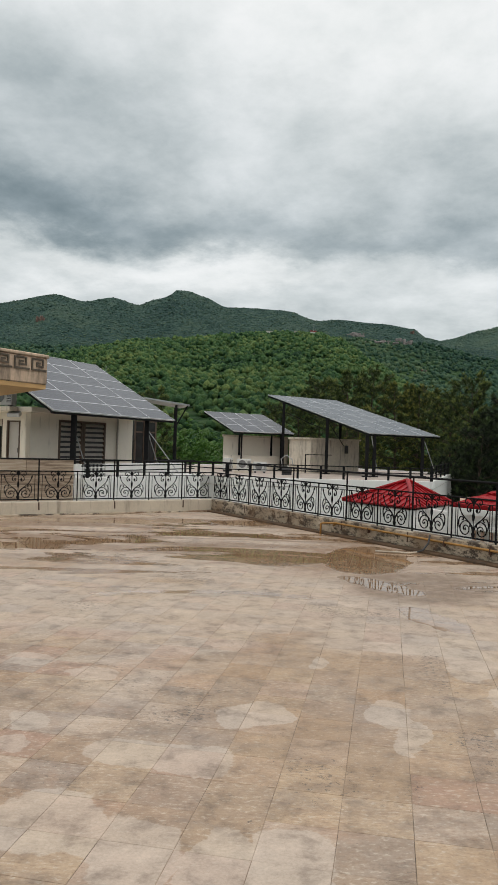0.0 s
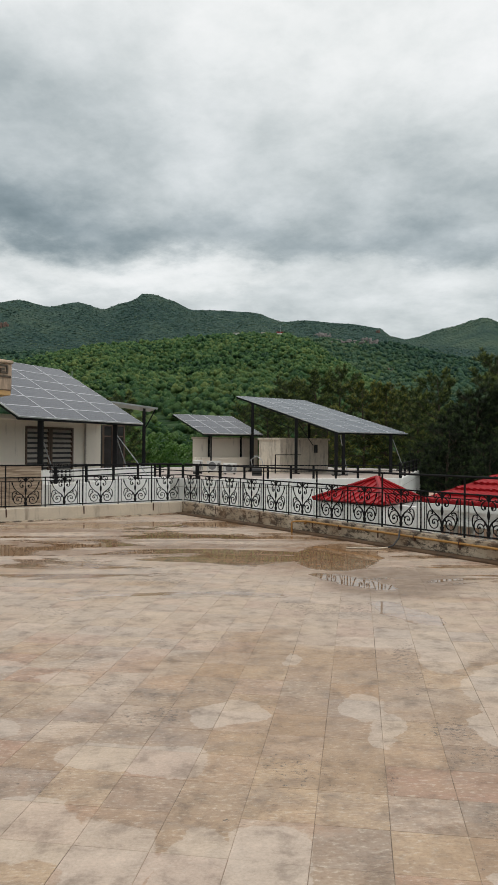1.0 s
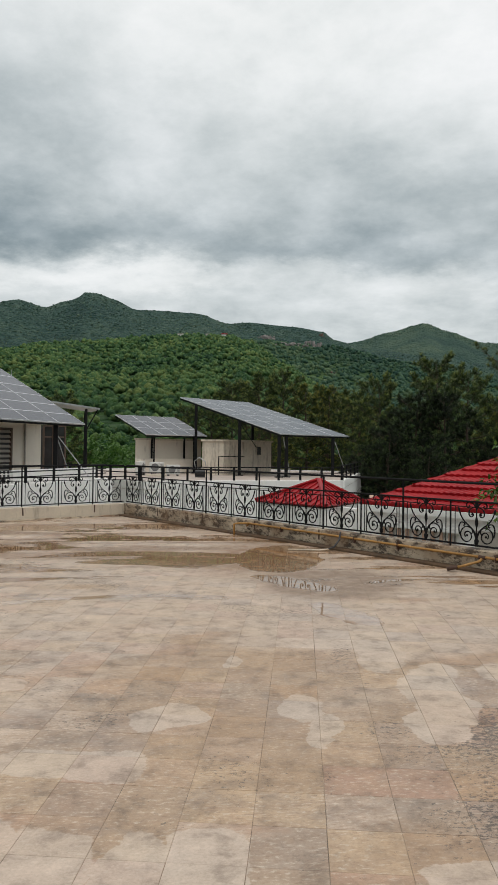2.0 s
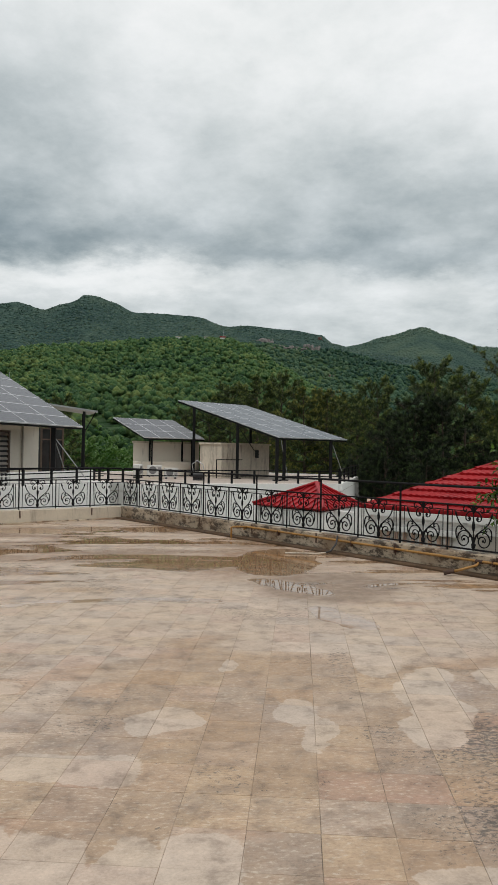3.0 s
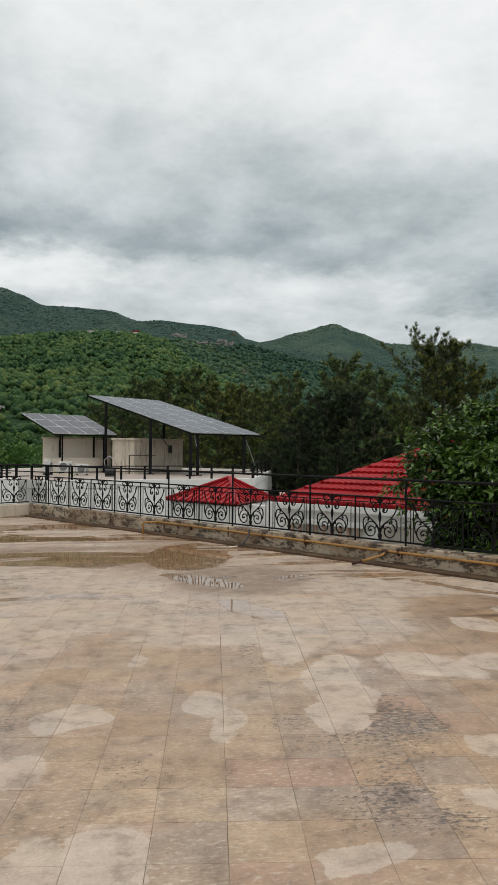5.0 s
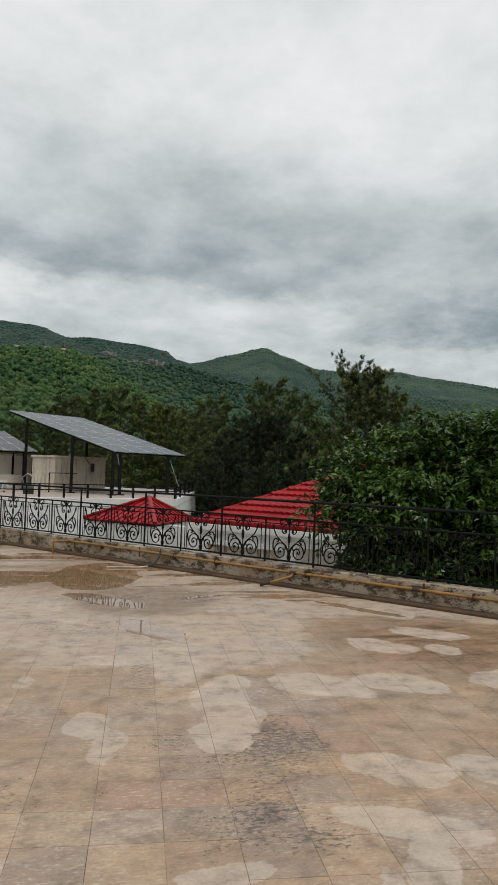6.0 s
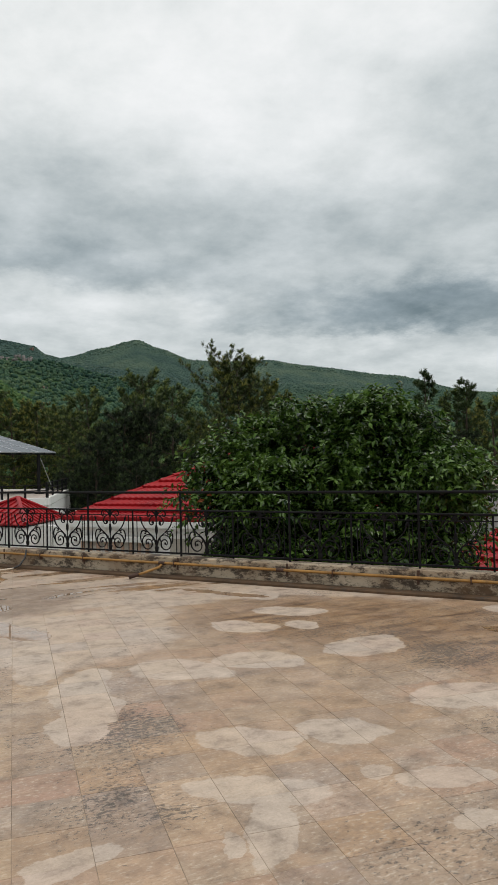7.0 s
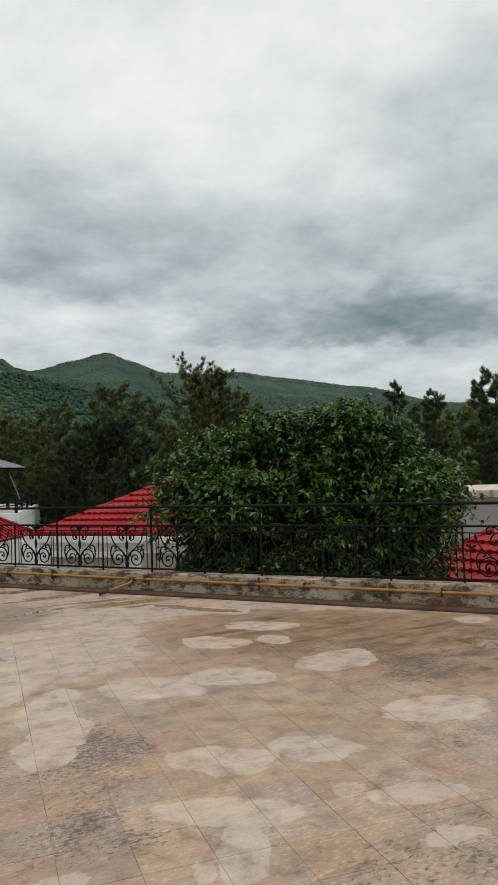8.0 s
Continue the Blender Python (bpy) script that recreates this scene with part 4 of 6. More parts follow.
# ---- the house with brown shutters and the large array ----
LOW_A, LOW_B = Vector((-6.18, 23.2, 2.46)), Vector((-3.03, 29.85, 2.46))
EDGE = (LOW_B - LOW_A).normalized()
UPS = Vector((-EDGE.y, EDGE.x, 0))
HIGH_B = LOW_B + UPS * 4.05 + Vector((0, 0, 2.31))
HIGH_A = LOW_A + UPS * 4.05 + Vector((0, 0, 2.31))
HDECK = 0.10
hp_ = [LOW_A + EDGE * s + UPS * 0.25 for s in (1.32, 5.71)]
hb = [LOW_A + EDGE * s + UPS * 3.7 for s in (0.6, 6.9)]
hbr = [(hp_[0] + Vector((0, 0, -0.5)), Vector((hp_[0].x + 0.35, hp_[0].y + 0.75, HDECK + 0.3))), (hp_[1] + Vector((0, 0, -0.4)), Vector((hp_[1].x + 0.5, hp_[1].y + 1.0, HDECK + 0.1))), (hp_[1] + Vector((0, 0, -0.4)), Vector((hp_[1].x + 1.2, hp_[1].y + 0.6, HDECK + 0.3)))]
solar_array("solar_array", "large tilted solar array in front of a white house", LOW_A, LOW_B, HIGH_A, HIGH_B, 4, 6, [((p.x, p.y), 2.42) for p in hp_] + [((p.x, p.y), 4.5) for p in hb], HDECK, hbr, half=0.085)

WR = polar(-9.0, 31.0)
WL = WR - EDGE * 6.1
fh = frame_from(WL, WR)           # local x along the front, local -y outwards, z up
house = thing("shuttered_house", "white house with brown shutters and a flat roof", "house")
HL = (WR - WL).length
# front wall with an opening for the shutters
for lo, hi in (((0, 0, HDECK), (1.45, 0.2, 2.44)), ((4.25, 0, HDECK), (HL, 0.2, 2.44)), ((1.45, 0, 2.25), (4.25, 0.2, 2.44))):
    part("wall", box(lo, hi, fh), M_OFFWHITE, house)
part("wall", box((HL - 0.2, 0.202, HDECK), (HL, 5.0, 2.44), fh), M_OFFWHITE, house)
part("wall", box((0, 4.8, HDECK), (HL - 0.202, 5.0, 2.44), fh), M_OFFWHITE, house)
part("roof", box((-0.25, -0.25, 2.442), (HL + 0.1, 5.1, 2.62), fh, 0.02), M_OFFWHITE, house)
part("rain_pipe", tube([fh @ Vector((HL - 1.15, -0.06, HDECK)), fh @ Vector((HL - 1.15, -0.06, 2.44))], 0.04, 8), M_SLAT, house, smooth=True)
for k, x0 in enumerate((1.45, 2.86)):
    sh = part("shutter", box((x0 + 0.02, 0.06, HDECK), (x0 + 1.36, 0.075, 2.25), fh), M_DARK, house, "brown louvred shutter")
    for lo, hi in (((x0, -0.02, HDECK), (x0 + 0.10, 0.06, 2.25)), ((x0 + 1.28, -0.02, HDECK), (x0 + 1.38, 0.06, 2.25)), ((x0 + 0.10, -0.02, 2.17), (x0 + 1.28, 0.06, 2.25)), ((x0 + 0.10, -0.02, HDECK), (x0 + 1.28, 0.06, HDECK + 0.08))):
        part("stile", box(lo, hi, fh), M_BROWN, sh)
    for j in range(11):
        z = HDECK + 0.16 + j * 0.185
        mm = fh @ pose(0, 0.02, z, -32 if k else -28)
        part("slat", box((x0 + 0.105, -0.01, -0.055), (x0 + 1.275, 0.012, 0.055), mm), M_SLAT, sh)
# a window on the far flank, and a bay that steps back with a door
wn = part("window", box((HL + 0.002, 1.0, 1.0), (HL + 0.04, 2.4, 2.2), fh), M_GLASS, house)
part("frame", box((HL + 0.002, 0.9, 0.95), (HL + 0.06, 1.0, 2.25), fh), M_BROWN, wn)
part("frame", box((HL + 0.002, 2.4, 0.95), (HL + 0.06, 2.5, 2.25), fh), M_BROWN, wn)
fd = frame_from(WL + UPS * 4.6, WL)
bay = thing("house_bay", "white house end with a grey door and wide dark window", "house")
for lo, hi in (((0, 0, HDECK), (1.5, 0.2, 2.44)), ((3.35, 0, HDECK), (3.55, 0.2, 2.44)), ((4.15, 0, HDECK), (4.598, 0.2, 2.44)), ((3.55, 0, 2.15), (4.15, 0.2, 2.44)), ((1.5, 0, 2.2), (3.35, 0.2, 2.44)), ((1.5, 0, HDECK), (3.35, 0.2, 0.62))):
    part("wall", box(lo, hi, fd), M_OFFWHITE, bay)
part("eave", box((-0.2, -0.7, 2.45), (4.3, -0.26, 2.60), fd, 0.02), M_SHED, bay)
dd = part("door", box((3.60, 0.06, HDECK), (4.10, 0.11, 2.10), fd, 0.01), M_DOOR, bay, "grey panelled door")
part("frame", box((3.552, -0.02, HDECK), (3.60, 0.13, 2.148), fd), M_BROWN, dd)
part("frame", box((4.10, -0.02, HDECK), (4.148, 0.13, 2.148), fd), M_BROWN, dd)
part("lintel", box((3.602, -0.02, 2.10), (4.098, 0.13, 2.148), fd), M_BROWN, dd)
part("handle", box((4.02, 0.03, 1.05), (4.05, 0.058, 1.2), fd), M_DARK, dd)
ww = part("window", box((1.52, 0.10, 0.64), (3.33, 0.12, 2.19), fd), M_GLASS, bay)
for x in (1.54, 2.42, 3.31):
    part("frame", box((x - 0.035, 0.04, 0.622), (x + 0.035, 0.14, 2.198), fd), M_BROWN, ww)
part("blind", box((1.60, 0.05, 1.95), (3.25, 0.09, 2.19), fd), M_SHED, ww, "rolled pale blind")
part("sill", box((1.45, -0.06, 0.56), (3.4, 0.0, 0.618), fd), M_WHITE, ww)
fl = thing("flood_light", "grey flood light on the bay's eave", "lamp", fd @ pose(4.2, -0.36, 2.36, 25, 0, 20))
part("head", box((-0.22, -0.12, -0.07), (0.22, 0.10, 0.07), None, 0.02), M_STEEL, fl)
part("bracket", box((-0.03, 0.10, 0.0), (0.03, 0.2, 0.14)), M_DARK, fl)
ac_unit(fd @ pose(2.6, 0.8, 2.62, 0, 0, 10), "white split air-conditioner unit on the house roof")

# glazed porch screen that closes the corner beside the house
G0, G1 = polar(-8.85, 31.95), polar(-7.2, 32.3)
fg = frame_from(G0, G1)
GL = (G1 - G0).length
scr = thing("porch_screen", "dark glazed porch screen with slim brown frame", "window")
for x0, x1 in ((0.06, 0.40 * GL), (0.40 * GL + 0.06, GL - 0.06)):
    part("pane", box((x0, 0.02, HDECK + 0.06), (x1, 0.035, 1.94), fg), M_GLASS, scr)
    part("pane", box((x0, 0.02, 2.0), (x1, 0.035, 2.40), fg), M_GLASS, scr)
for x in (0.0, 0.40 * GL, GL - 0.06):
    part("mullion", box((x, -0.03, HDECK), (x + 0.06, 0.07, 2.46), fg), M_BROWN, scr)
for x0, x1 in ((0.062, 0.40 * GL - 0.002), (0.40 * GL + 0.062, GL - 0.062)):
    part("rail", box((x0, -0.02, 1.942), (x1, 0.06, 1.998), fg), M_BROWN, scr)
    part("rail", box((x0, -0.02, 2.402), (x1, 0.06, 2.46), fg), M_BROWN, scr)
    part("rail", box((x0, -0.02, HDECK), (x1, 0.06, HDECK + 0.058), fg), M_BROWN, scr)
part("back_wall", box((0.0, 0.9, HDECK), (GL, 1.0, 2.44), fg), M_DARK, scr)

# side lean-to with a thin sheet roof on one slim post
lt = thing("lean_to", "thin sheet-roofed lean-to on slim black posts", "canopy")
L0, L1 = polar(-4.7, 33.0), polar(-8.6, 34.5)
side_ = Vector((-0.22, 0.97, 0)) * 3.0
part("sheet_roof", slab([Vector((L0.x, L0.y, 3.28)), Vector((L0.x, L0.y, 3.30)) + side_, Vector((L1.x, L1.y, 3.68)) + side_, Vector((L1.x, L1.y, 3.66))], 0.07), M_STEEL, lt)
for p in (L0 + Vector((-0.62, 0.3, 0)), L0 + Vector((-0.90, 2.7, 0))):
    part("post", tube([(p.x, p.y, -0.3), (p.x, p.y, 3.25)], 0.06, 8), M_IRON, lt)
p = L0 + Vector((-0.62, 0.3, 0))
part("brace", tube([(p.x, p.y, 2.3), (p.x + 0.5, p.y, 3.22)], 0.03, 6), M_IRON, lt)
ant = thing("antenna_mast", "thin bare antenna mast on the house roof", "antenna", facing(-11.2, 35.0, 2.62))
part("mast", tube([(0, 0, 0), (0.02, 0, 2.4)], 0.025, 6, 0.012), M_STEEL, ant)

# walls of the house's own terrace: white below, its base to the ground
terr = thing("house_terrace", "white walled lower terrace of the neighbouring house", "house")
T0, T1 = polar(-13.2, 25.0), polar(-4.95, 30.5)
ft = frame_from(T0, T1)
TL_ = (T1 - T0).length
part("parapet", box((1.6, 0, HDECK), (TL_, 0.2, 0.74), ft, 0.01), M_WHITE, terr)
part("parapet", box((0, 0, HDECK), (0.35, 0.2, 0.74), ft, 0.01), M_WHITE, terr)
part("wall", box((0, 0.03, -9), (TL_, 0.6, HDECK - 0.002), ft), M_WHITE, terr)
part("deck", box((0, 0.602, -9), (TL_, 12.0, HDECK - 0.004), ft), M_DECK, terr)
part("base", box((-14, 0.8, -9), (-0.002, 14.0, HDECK - 0.006), ft), M_OFFWHITE, terr)
wv = part("window", box((0.352, 0.08, HDECK), (1.598, 0.1, 0.74), ft), M_DARK, terr)
for k in range(6):
    part("bar", box((0.42 + k * 0.21, 0.0, HDECK), (0.46 + k * 0.21, 0.05, 0.72), ft), M_WHITE, wv)
for z in (0.25, 0.42, 0.6):
    part("bar", box((0.36, -0.02, z), (1.59, -0.002, z + 0.03), ft), M_WHITE, wv)
hr = thing("deck_railing", "plain black railing on stout posts before the white house", "railing", ft)
for z in (0.52, 0.70, 0.86):
    part("rail", tube([(-0.1, -0.35, z), (TL_ + 0.2, -0.35, z)], 0.022, 6), M_IRON, hr)
for k in range(5):
    x = 0.2 + k * 1.62
    part("post", box((x - 0.035, -0.385, 0.301), (x + 0.035, -0.315, 0.88)), M_IRON, hr)
tagged(link("wall_ledge", box((-0.2, -0.6, -9), (TL_ + 0.3, -0.02, 0.30), ft), M_WHITE), "white ledge wall carrying the black railing", "wall", kind="structure")

# stone-clad wall and the key-patterned canopy beside it
W0, W1 = polar(-24, 20.6), polar(-13.3, 22.0)
fw = frame_from(W0, W1)
WLn = (W1 - W0).length
clad = thing("stone_clad_wall", "beige striated stone-clad wall behind the railing", "wall")
part("core", box((-5, 0.04, -9), (WLn - 0.02, 0.5, 0.98), fw), M_CLAD, clad)
panel = None
for j in range(6):
    for i in range(6):
        x0 = WLn - 1.42 * (i + 1) + (0.4 if j % 2 else 0)
        x1 = min(WLn, x0 + 1.41)
        part("panel", box((x0, 0.0, 0.985 - 0.36 * (j + 1)), (x1, 0.038, 0.975 - 0.36 * j), fw, 0.004), M_CLAD, clad)
can = thing("stone_canopy", "beige stone canopy edge with a blackened key pattern", "canopy")
C_R = polar(-15.45, 22.0)
C_L = polar(-24.0, 19.5)
fc = frame_from(C_L, C_R)
CL_ = (C_R - C_L).length
part("fascia", box((-3, 0, 3.10), (CL_, 2.6, 3.86), fc, 0.03), M_STONE, can)
part("coping", box((-3, -0.04, 3.862), (CL_ + 0.03, 2.6, 3.96), fc, 0.025), M_STONE, can, "mould-streaked stone coping")
soffit_bm = slab([fc @ Vector(q) for q in ((-3, 0.03, 3.098), (CL_ - 0.03, 0.03, 3.098), (CL_ - 0.6, 1.9, 2.82), (-3, 1.9, 2.82))], 0.12)
part("soffit", soffit_bm, M_SOFFIT, can, "ochre painted soffit")
key_parts = (((0.0, 0.0), (0.07, 0.42)), ((0.07, 0.35), (0.60, 0.42)), ((0.53, 0.08), (0.60, 0.35)), ((0.23, 0.08), (0.53, 0.15)), ((0.23, 0.15), (0.30, 0.27)), ((0.30, 0.21), (0.44, 0.27)), ((0.0, -0.07), (0.75, 0.0)))
for k in range(9):
    bm = bmesh.new()
    for (x0, z0), (x1, z1) in key_parts:
        add_box(bm, (CL_ - 0.62 - k * 0.62 + x0 * 0.74, -0.03, 3.52 + z0 * 0.72), (CL_ - 0.62 - k * 0.62 + x1 * 0.74, -0.002, 3.52 + z1 * 0.72), fc)
    part("key_ornament", bm, M_STONE_DARK, can)
part("pier", box((-2.5, 0.6, -9), (-1.3, 1.8, 2.8), fc), M_STONE, can)


# ---- red roofs ----
def hip_roof(name, label, corners, peak_a, peak_b, drop, thick, mat, parent, rib=0.0, course=0.0):
    """A hipped roof over four eave corners (in order) with a ridge; ribs run up the slope, courses step across it."""
    faces = ((corners[0], corners[1], peak_b, peak_a), (corners[1], corners[2], peak_b, peak_b), (corners[2], corners[3], peak_a, peak_b), (corners[3], corners[0], peak_a, peak_a))
    for e0, e1, p1, p0 in faces:
        e0, e1, p0, p1 = (Vector(v) for v in (e0, e1, p0, p1))
        pts = [e0, e1, p1] if (p1 - p0).length < 1e-6 else [e0, e1, p1, p0]
        nrm = (e1 - e0).cross(p0 - e0).normalized()
        if nrm.z < 0:
            nrm = -nrm
        bm = bmesh.new()
        tv = [bm.verts.new(p) for p in pts]
        bv = [bm.verts.new(p - nrm * thick) for p in pts]
        bm.faces.new(tv)
        bm.faces.new(bv[::-1])
        for i in range(len(pts)):
            bm.faces.new((tv[i], bv[i], bv[(i + 1) % len(pts)], tv[(i + 1) % len(pts)]))
        bmesh.ops.recalc_face_normals(bm, faces=bm.faces)
        slope = part("roof_slope", bm, mat, parent)
        along = (e1 - e0).normalized()
        upd = nrm.cross(along)
        if upd.z < 0:
            upd = -upd
        L = (e1 - e0).length
        hmax = (p0 - e0).dot(upd)
        xa, xb = (p0 - e0).dot(along), (p1 - e0).dot(along)

        def span(h):
            t = h / hmax
            return xa * t, L + (xb - L) * t

        if course:
            # tile-form sheet: each course is a row of shallow rolls with a step at its foot
            n = int(hmax / course)
            for j in range(n):
                h0, h1 = j * course, (j + 1) * course + 0.03
                a0, b0 = span(h0)
                a1, b1 = span(min(h1, hmax * 0.999))
                cnt = max(2, int((b0 - a0) / rib))
                bm = bmesh.new()
                rows_ = []
                for (a, b, h, lift) in ((a0, b0, h0 - 0.01, 0.0), (a0, b0, h0, 0.080), (a1, b1, h1, 0.008)):
                    row = []
                    for k in range(cnt * 4 + 1):
                        x = a + (b - a) * k / (cnt * 4)
                        w = 0.036 * (0.5 - 0.5 * math.cos(2 * math.pi * (a0 + (b0 - a0) * k / (cnt * 4)) / rib)) if lift > 0 else 0
                        row.append(bm.verts.new(e0 + along * x + upd * h + nrm * (0.004 + lift + w)))
                    rows_.append(row)
                for r0, r1 in zip(rows_, rows_[1:]):
                    for k in range(len(r0) - 1):
                        bm.faces.new((r0[k], r0[k + 1], r1[k + 1], r1[k]))
                bmesh.ops.recalc_face_normals(bm, faces=bm.faces)
                part("tile_course", bm, mat, slope)
        elif rib:
            x = rib / 2
            while x < L:
                # height of the slope above this point of the eave
                hx = hmax
                if x < xa:
                    hx = hmax * x / xa
                if x > xb:
                    hx = min(hx, hmax * (L - x) / max(1e-6, L - xb))
                o = e0 + along * x
                mm = Matrix((along, upd, nrm)).transposed().to_4x4()
                mm.translation = o
                part("seam", box((-0.018, 0, 0.002), (0.018, max(0.05, hx - 0.02), 0.035), mm), mat, slope)
                x += rib
        for p, q in ((e0, p0), (e1, p1)):
            part("hip_cap", tube([p + nrm * 0.03, q + nrm * 0.05], 0.05, 6), mat, slope)


gz = thing("red_roofed_kiosk", "white kiosk under a red ribbed metal pyramid roof", "kiosk")
gl, gf, gr = polar(7.34, 23.9, -0.10), polar(12.84, 21.5, -0.06), polar(15.6, 24.6, -0.10)
gb = gl + gr - gf
gb.z = -0.1
apex = polar(12.24, 23.8, 0.58)
hip_roof("roof", "", [gl, gf, gr, gb], apex, apex, 0, 0.05, M_RED, gz, rib=0.28)
ctr = (gl + gr) / 2
inn = [ctr + (p - ctr) * 0.93 for p in (gl, gf, gr, gb)]
part("wall", slab([Vector((p.x, p.y, -0.17)) for p in inn], 9.0), M_WHITE, gz)

rh = thing("red_roofed_house", "white house under a broad red tile-form metal roof", "house")
ra = polar(15.6, 19.4, 0.18)          # near-left eave corner as the terrace sees it
rb = polar(31.0, 16.6, 0.16)
dirr = (rb - ra).normalized()
back = Vector((-dirr.y, dirr.x, 0))
rb = ra + Vector((dirr.x, dirr.y, 0)) * 8.6
rc, rd = rb + back * 8.4, ra + back * 8.4
rise = 1.92
pa = ra + Vector((dirr.x, dirr.y, 0)) * 4.0 + back * 4.2 + Vector((0, 0, rise))
pb = ra + Vector((dirr.x, dirr.y, 0)) * 4.7 + back * 4.2 + Vector((0, 0, rise))
hip_roof("roof", "", [ra, rb, rc, rd], pa, pb, 0, 0.06, M_RED, rh, rib=0.18, course=0.34)
cen = (ra + rb + rc + rd) / 4
inn = [cen + (p - cen) * 0.965 for p in (ra, rb, rc, rd)]
part("wall", slab([Vector((p.x, p.y, 0.02)) for p in inn], 9.0), M_WHITE, rh)
frh = frame_from(inn[0], inn[1])
part("fascia", box((-0.2, -0.30, 0.02), (8.2, -0.24, 0.17), frh), M_WHITE, rh)
# pink balustrade panel, and a darker flat sheet painting a shaded recess on the near wall
part("recess_shade", box((3.0, -0.03, -2.6), (7.4, -0.004, -0.25), frh), M_SLAT, rh)
for k in range(9):
    part("baluster", tube([frh @ Vector((0.5 + k * 0.24, -0.12, -0.85)), frh @ Vector((0.5 + k * 0.24, -0.12, -0.35))], 0.05, 8), M_CREST, rh)
part("handrail", box((0.3, -0.2, -0.35), (2.7, -0.04, -0.22), frh, 0.01), M_WHITE, rh)
part("sill", box((0.3, -0.2, -0.98), (2.7, -0.04, -0.852), frh, 0.01), M_WHITE, rh)
ga = thing("roof_edge_strip", "pale tiled verge between two red roofs", "roof")
va, vb = polar(16.2, 27.5, -0.38), polar(19.5, 26.0, -0.2)
part("verge", slab([va, vb, vb + Vector((0.3, 1.2, 0.25)), va + Vector((0.3, 1.2, 0.25))], 0.12), M_CREST, ga)
part("wall", slab([Vector((p.x, p.y, -0.55)) for p in (va, vb, vb + Vector((0.3, 1.2, 0)), va + Vector((0.3, 1.2, 0)))], 9.0), M_WHITE, ga)

gw0, gw1 = polar(13.6, 22.6), polar(18.2, 20.9)
tagged(link("garden_wall", box((0, 0, GROUND), ((gw1 - gw0).length, 0.15, -0.16), frame_from(gw0, gw1), 0.01), M_WHITE), "white rendered wall between the two red roofs", "wall")

# grey-white flat-roofed building and a low red roof before it
fb = thing("flat_roofed_house", "pale grey plain house with a weathered flat parapet", "house")
q0, q1 = polar(43.5, 24.0), polar(60, 22.0)
ffb = frame_from(q0, q1)
part("wall", box((0, 0, -9), (9, 6, 0.62), ffb), M_GREYWALL, fb)
part("parapet", box((-0.1, -0.12, 0.622), (9.1, 6.1, 0.86), ffb, 0.02), M_SHED, fb, "mould-stained parapet band")
lr = thing("low_red_roof_house", "low white house with a red tile-form metal roof", "house")
ea, eb = polar(39.0, 13.6, -1.0), polar(58, 11.0, -1.0)
de = (eb - ea).normalized()
bk = Vector((-de.y, de.x, 0))
hip_roof("roof", "", [ea, ea + de * 7, ea + de * 7 + bk * 5, ea + bk * 5], ea + de * 1.4 + bk * 3.0 + Vector((0, 0, 1.28)), ea + de * 5.8 + bk * 3.0 + Vector((0, 0, 1.28)), 0, 0.06, M_RED, lr, rib=0.18, course=0.34)
cen = ea + de * 3.5 + bk * 2.5
part("wall", slab([Vector(((cen + (p - cen) * 0.93).x, (cen + (p - cen) * 0.93).y, -1.12)) for p in (ea, ea + de * 7, ea + de * 7 + bk * 5, ea + bk * 5)], 8.0), M_WHITE, lr)


# ---- land: one sheet from the foot of the houses over the wooded hills to the horizon ----
def profile(knots, az):
    a = np.array([k[0] for k in knots], float)
    h = np.array([k[1] for k in knots], float)
    i = np.clip(np.searchsorted(a, az) - 1, 0, len(a) - 2)
    t = np.clip((az - a[i]) / (a[i + 1] - a[i]), 0, 1)
    t = t * t * (3 - 2 * t) * 0.55 + t * 0.45
    return h[i] + (h[i + 1] - h[i]) * t


# crest heights over bearing, as slopes seen from the terrace
NEAR_HILL = [(-70, .05), (-30, .075), (-18, .098), (-8, .134), (1.5, .152), (5, .151), (7, .142), (9, .117), (13, .078), (17, .05), (30, .035), (70, .03)]
MID_HILL = [(-60, .08), (0, .13), (7, .147), (13.5, .138), (18.5, .118), (26, .092), (34, .075), (50, .055), (90, .05)]
FAR_HILL = [(-75, .10), (-35, .14), (-19, .171), (-15, .1905), (-12.9, .183), (-10.8, .190), (-8.9, .181), (-7.3, .1905), (-6.6, .1950), (-6.0, .2045), (-5.0, .2050), (-3.7, .1985), (-2.1, .187), (2.7, .182), (5, .172), (6.6, .175), (10, .168), (12.4, .160), (13.2, .149), (15.5, .137), (24, .115), (60, .07)]
BACK_HILL = [(-60, .08), (9, .12), (15, .1465), (17.5, .158), (20.1, .170), (21.8, .158), (24.3, .1415), (27, .139), (30, .140), (33, .131), (39.6, .113), (46.3, .084), (52, .067), (80, .06)]


def land_height(x, y):
    r = np.hypot(x, y)
    az = np.degrees(np.arctan2(x, y))
    z = np.full_like(r, GROUND)
    for knots, r0, dist, power in ((NEAR_HILL, 130, 900, 1.25), (MID_HILL, 700, 1500, 1.3), (FAR_HILL, 1250, 2500, 1.35), (BACK_HILL, 1800, 3300, 1.3)):
        top = profile(knots, az) * dist + 1.57
        s = np.clip((r - r0) / (dist - r0), 0, None)
        rise_ = np.where(s <= 1, np.clip(s, 0, 1) ** power, np.clip(1 - 0.55 * (s - 1), 0.25, 1))
        z = np.maximum(z, GROUND + (top - GROUND) * rise_)
    return z


